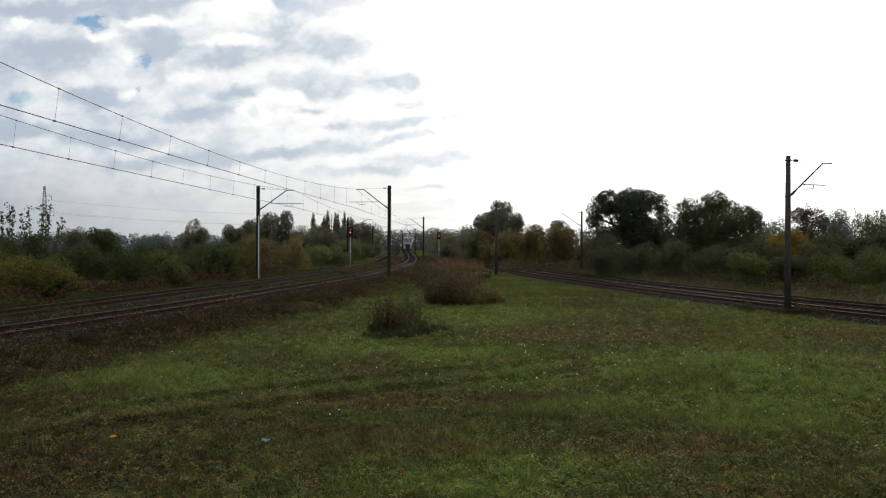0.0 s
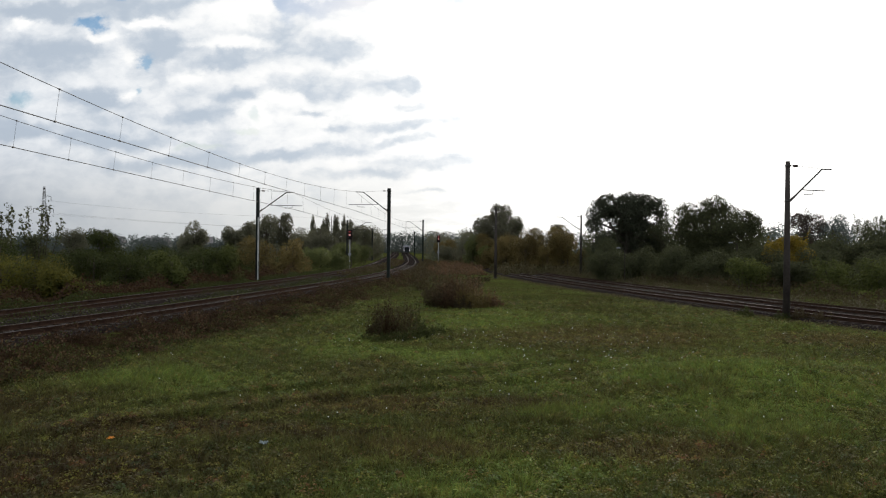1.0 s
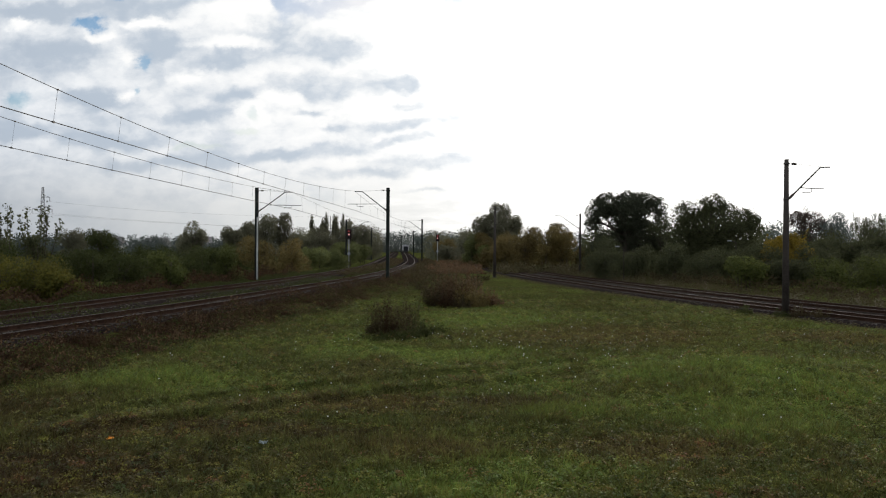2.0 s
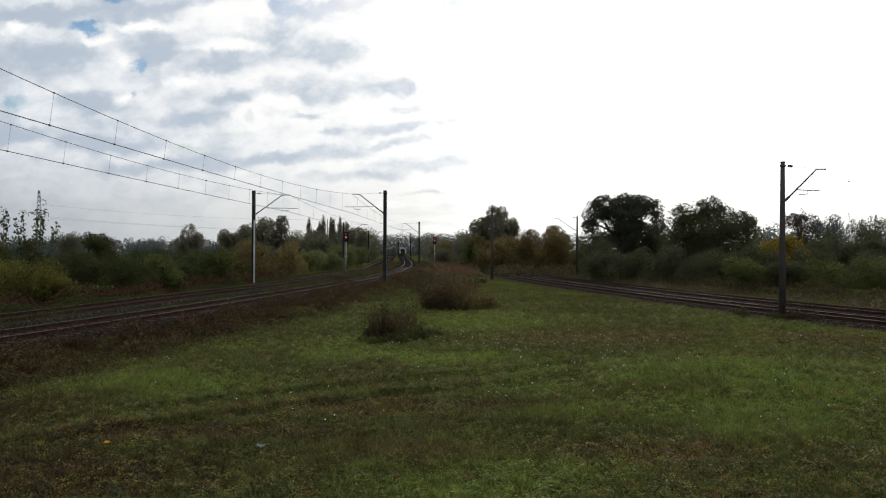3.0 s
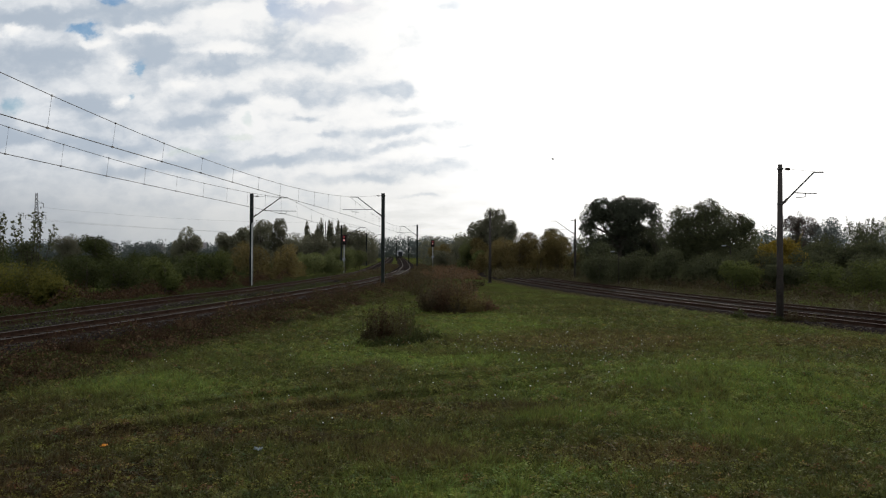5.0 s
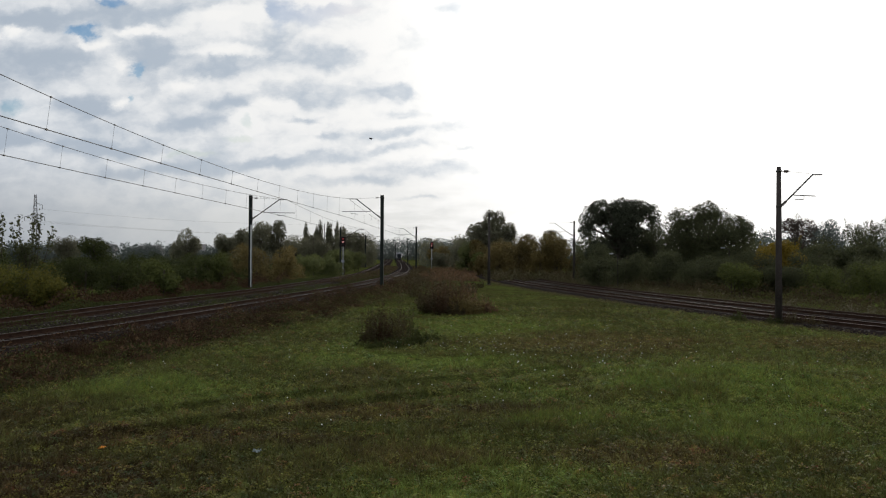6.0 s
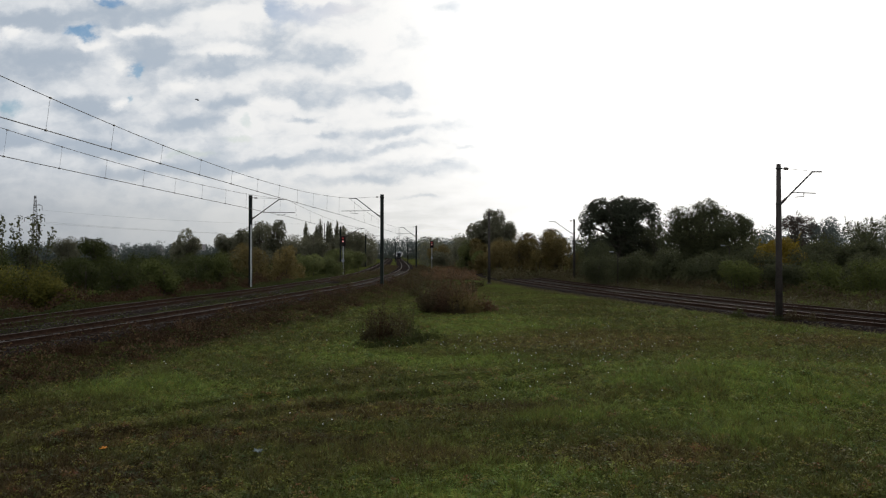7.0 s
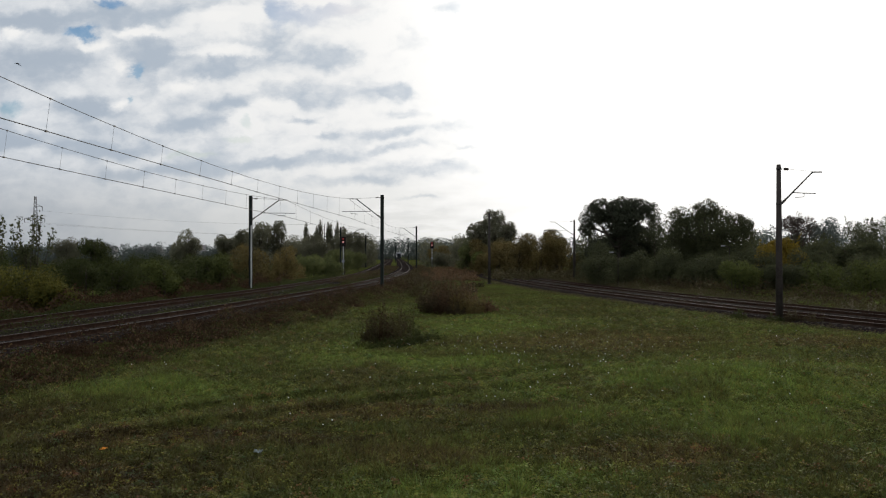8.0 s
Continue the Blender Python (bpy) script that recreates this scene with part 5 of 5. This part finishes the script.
def make_stones():
    """Loose ballast stones beside and between the rails nearest the meadow."""
    bm = bmesh.new()
    bmesh.ops.create_icosphere(bm, subdivisions=1, radius=0.5)
    base = np.array([v.co[:] for v in bm.verts])
    tris = np.array([[v.index for v in f.verts] for f in bm.faces])
    bm.free()
    rng = np.random.RandomState(41)
    for line, z, i0, i1, n in ((WEST_NEAR, WEST_Z, 90, 170, 2600), (EAST_NEAR, EAST_Z, 45, 130, 2000), (WEST_FAR, WEST_Z, 90, 190, 1700)):
        s = side_of(line)
        i = rng.randint(i0, i1, n)
        u = rng.uniform(-2.1, 2.1, n)
        at = np.c_[line[i] + s[i] * u[:, None] + rng.uniform(-0.3, 0.3, (n, 2)), z - 0.185 - np.clip(np.abs(u) - 1.7, 0, 1) * 0.35]
        shape = base[None] * rng.uniform(0.7, 1.3, (n, len(base), 1)) * rng.uniform(0.035, 0.075, (n, 1, 1)) * np.array([1, 1, 0.75])
        f = (shape + at[:, None])[:, tris].reshape(-1, 3, 3)
        tagged(link_mesh("loose_ballast", soup("loose_ballast", f), "pale_stone" if line is WEST_FAR else "stone"), "loose crushed stones lying on the ballast", "gravel", kind="stuff")


make_stones()


def make_pylon():
    x, y, h = -216.0, 372.0, 34.5
    pylon = new("power_pylon")
    pylon.matrix_world = pose(x, y, 0, 0, 0, 12)
    tagged(pylon, "distant grey lattice power pylon with two cross arms", "pylon")
    bm = bmesh.new()
    r = 0.085
    w = lambda z: 1.5 * (1 - z / h) + 0.35
    levels = [0, 5, 9.5, 13.5, 17, 20, 22.5, 25, 27.5, 30, 32.2, h]
    for sx in (-1, 1):
        for sy in (-1, 1):
            tube(bm, [(sx * w(z), sy * w(z), z) for z in (-1, 12, h)], r, 5)
    for a, b in zip(levels, levels[1:]):
        for s in (-1, 1):
            tube(bm, [(-w(a), s * w(a), a), (w(b), s * w(b), b)], r * 0.6, 4)
            tube(bm, [(w(a), s * w(a), a), (-w(b), s * w(b), b)], r * 0.6, 4)
            tube(bm, [(s * w(a), -w(a), a), (s * w(b), w(b), b)], r * 0.6, 4)
    part("lattice", bm, "arm_steel", pylon)
    for z, left, right in ((29.0, 0.0, 3.4), (22.6, 5.2, 4.6)):
        bm = bmesh.new()
        tube(bm, [(-left, 0, z), (0, 0, z + 1.4), (right, 0, z)], r, 5)
        tube(bm, [(-left, 0, z), (right, 0, z)], r, 5)
        for e in (-left, right):
            if e:
                tube(bm, [(e, 0, z), (e, 0, z - 2.2)], 0.14, 5)
        part("cross_arm", bm, "arm_steel", pylon)
    for a, b, sag in (((-212.8, 372.6, 26.8), (-70, 420, 21.5), 2.2), ((-211.6, 372.9, 20.4), (-70, 420, 14.5), 1.6), ((-221.0, 371.0, 20.4), (-72, 426, 14.5), 1.6)):
        line = new("power_line")
        tagged(line, "thin grey power line hung from the pylon", "power line", "power lines")
        bm = bmesh.new()
        tube(bm, hang(a, b, sag, 16), 0.028, 4)
        part("cable", bm, "wire", line)
    far = new("power_pylon")
    far.matrix_world = pose(-70, 422, 0)
    tagged(far, "distant grey power pole behind trees", "pylon")
    bm = bmesh.new()
    tube(bm, [(0, 0, -1), (0, 0, 22)], [0.35, 0.2], 8)
    part("pole", bm, "arm_steel", far)
    bm = bmesh.new()
    tube(bm, [(-2.5, -2, 14.5), (2.5, 3, 14.5)], 0.12, 5)
    part("cross_arm", bm, "arm_steel", far)


make_pylon()


def make_lamp_posts():
    for x, y, top in ((29.2, 70, 4.1), (18.2, 71, 3.5)):
        post = new("street_lamp")
        z = gz(x, y)
        post.location = (x, y, z)
        tagged(post, "thin street lamp with a pale head beside the wood", "street lamp", "street lamps")
        bm = bmesh.new()
        tube(bm, [(0, 0, -0.3), (0, 0, top - 0.2), (-0.12, 0, top), (-0.5, 0, top + 0.08)], [0.06, 0.045, 0.035, 0.03], 8)
        part("pole", bm, "mast_brown", post)
        bm = bmesh.new()
        box(bm, (0.42, 0.2, 0.11), (-0.65, 0, top + 0.1), 0.04)
        part("head", bm, "train_white", post, "pale lamp head")


make_lamp_posts()


def make_house(x, y, w, d, h, turn):
    house = new("house")
    house.matrix_world = pose(x, y, gz(x, y), 0, 0, turn)
    tagged(house, "distant plastered house with a tiled gable roof", "house", "distant houses")
    bm = bmesh.new()
    box(bm, (w, d, h), (0, 0, h / 2))
    part("wall", bm, "plaster", house)
    bm = bmesh.new()
    q = [bm.verts.new(v) for v in ((-w / 2 - 0.4, -d / 2 - 0.4, h), (w / 2 + 0.4, -d / 2 - 0.4, h), (w / 2 + 0.4, d / 2 + 0.4, h), (-w / 2 - 0.4, d / 2 + 0.4, h), (-w / 2 - 0.4, 0, h + d * 0.42), (w / 2 + 0.4, 0, h + d * 0.42))]
    for f in ((0, 1, 5, 4), (2, 3, 4, 5), (0, 4, 3), (1, 2, 5), (0, 3, 2, 1)):
        bm.faces.new([q[i] for i in f])
    part("roof", bm, "roof_tile", house)
    for k in (-0.3, 0.0, 0.3):
        bm = bmesh.new()
        box(bm, (1.1, 0.12, 1.3), (k * w, -d / 2 - 0.02, h * 0.55))
        part("window", bm, "window_dark", house)


for x, y, w, d, h, turn in ((-160, 330, 12, 8, 5.5, 15), (-134, 322, 10, 8, 5.0, -10), (-112, 318, 9, 8, 5.6, 20)):
    make_house(x, y, w, d, h, turn)


# ---- what moves ----
def make_train():
    """The rear of a short passenger train; its base is on the rail tops."""
    train = new("train")
    tagged(train, "white passenger train with a dark end window, leaving", "train")
    for k in range(3):
        y = 10 + k * 21
        bm = bmesh.new()
        box(bm, (2.9, 20.2, 2.75), (0, y, 2.45), 0.3)
        part("car_body", bm, "train_white", train, "white car body with rounded roof edges")
        bm = bmesh.new()
        for sx in (-1, 1):
            box(bm, (0.03, 17.5, 0.8), (sx * 1.455, y, 2.7), 0.0)
        part("side_windows", bm, "window_dark", train)
        bm = bmesh.new()
        box(bm, (2.5, 18, 0.55), (0, y, 0.8), 0.05)
        part("underframe", bm, "train_under", train)
        for dy in (-7, 7):
            bm = bmesh.new()
            for ax in (-1.2, 1.2):
                tube(bm, [(-0.82, y + dy + ax, 0.42), (-0.70, y + dy + ax, 0.42)], 0.42, 14)
                tube(bm, [(0.70, y + dy + ax, 0.42), (0.82, y + dy + ax, 0.42)], 0.42, 14)
                tube(bm, [(-0.7, y + dy + ax, 0.42), (0.7, y + dy + ax, 0.42)], 0.08, 8)
            part("bogie", bm, "train_under", train)
    bm = bmesh.new()
    box(bm, (2.15, 0.12, 2.3), (0, -0.12, 1.95), 0.04)
    part("end_window", bm, "window_dark", train, "dark end door and window")
    bm = bmesh.new()
    box(bm, (2.3, 0.3, 0.5), (0, 0.0, 0.75), 0.05)
    part("coupler_beam", bm, "train_under", train)
    for sx in (-1.15, 1.15):
        bm = bmesh.new()
        tube(bm, [(sx, -0.10, 1.5), (sx, -0.16, 1.5)], 0.14, 10)
        part("tail_light", bm, "white_lamp", train)
    return train


def make_bird():
    bird = new("bird")
    tagged(bird, "small dark bird in flight under the clouds", "bird")
    bm = bmesh.new()
    tube(bm, [(0, -0.16, 0), (0, -0.10, 0.01), (0, 0.02, 0.015), (0, 0.12, 0.01), (0, 0.17, 0.02), (0, 0.20, 0.01)], [0.015, 0.05, 0.06, 0.045, 0.03, 0.006], 8)
    part("body", bm, "bird_feather", bird, smooth=True)
    bm = bmesh.new()
    box(bm, (0.09, 0.14, 0.012), (0, -0.21, 0))
    part("tail", bm, "bird_feather", bird)
    wings = []
    for s in (-1, 1):
        bm = bmesh.new()
        outline = [(0, 0.08), (0.14 * s, 0.11), (0.32 * s, 0.02), (0.40 * s, -0.08), (0.24 * s, -0.07), (0, -0.08)]
        bm.faces.new([bm.verts.new((u, v, 0.02)) for u, v in outline])
        bmesh.ops.solidify(bm, geom=bm.faces[:], thickness=0.014)
        wings.append((s, part("wing", bm, "bird_feather", bird)))
    return bird, wings


train = make_train()
bird, wings = make_bird()


def motions():
    ys = WEST_NEAR[:, 1]
    rows = []
    for k in range(9):
        y = 310 + 10.9 * k
        x, ahead = np.interp(y, ys, WEST_NEAR[:, 0]), np.interp(y + 30, ys, WEST_NEAR[:, 0])
        rows.append((k * 1.0, pose(x, y, WEST_Z, 0, 0, -math.degrees(math.atan2(ahead - x, 30)))))
    walk(train, rows)
    flight = [(0.0, 108.0, 122.0, 13.0), (3.4, 38.88, 76.0, 11.18), (3.6, 34.49, 73.2, 11.0), (3.8, 30.44, 70.5, 10.97), (4.0, 26.55, 67.7, 10.89), (4.2, 22.79, 64.9, 10.7), (4.4, 19.06, 62.2, 10.68), (4.7, 13.57, 58.0, 10.62), 
              (5.8, -2.17, 48.0, 11.11), (6.0, -4.75, 47.4, 11.23), (6.2, -7.02, 46.7, 11.55), (6.4, -9.22, 46.1, 11.89), (6.6, -11.42, 45.5, 12.35), (6.8, -13.56, 44.8, 12.71), (7.0, -15.45, 44.2, 13.12), (7.2, -17.37, 43.5, 13.5), 
              (7.4, -19.26, 42.9, 13.87), (7.6, -21.1, 42.3, 14.13), (7.8, -23.06, 41.6, 14.33), (8.0, -24.89, 41.0, 14.56)]
    bird.scale = (0.65, 0.65, 0.65)
    walk(bird, [(t, pose(x, y, z, 6, 0, 75)) for t, x, y, z in flight])
    for s, wing in wings:
        walk(wing, [(k * 0.1, pose(0, 0, 0, 0, -s * (38 if k % 2 else -22), 0)) for k in range(81)])


motions()
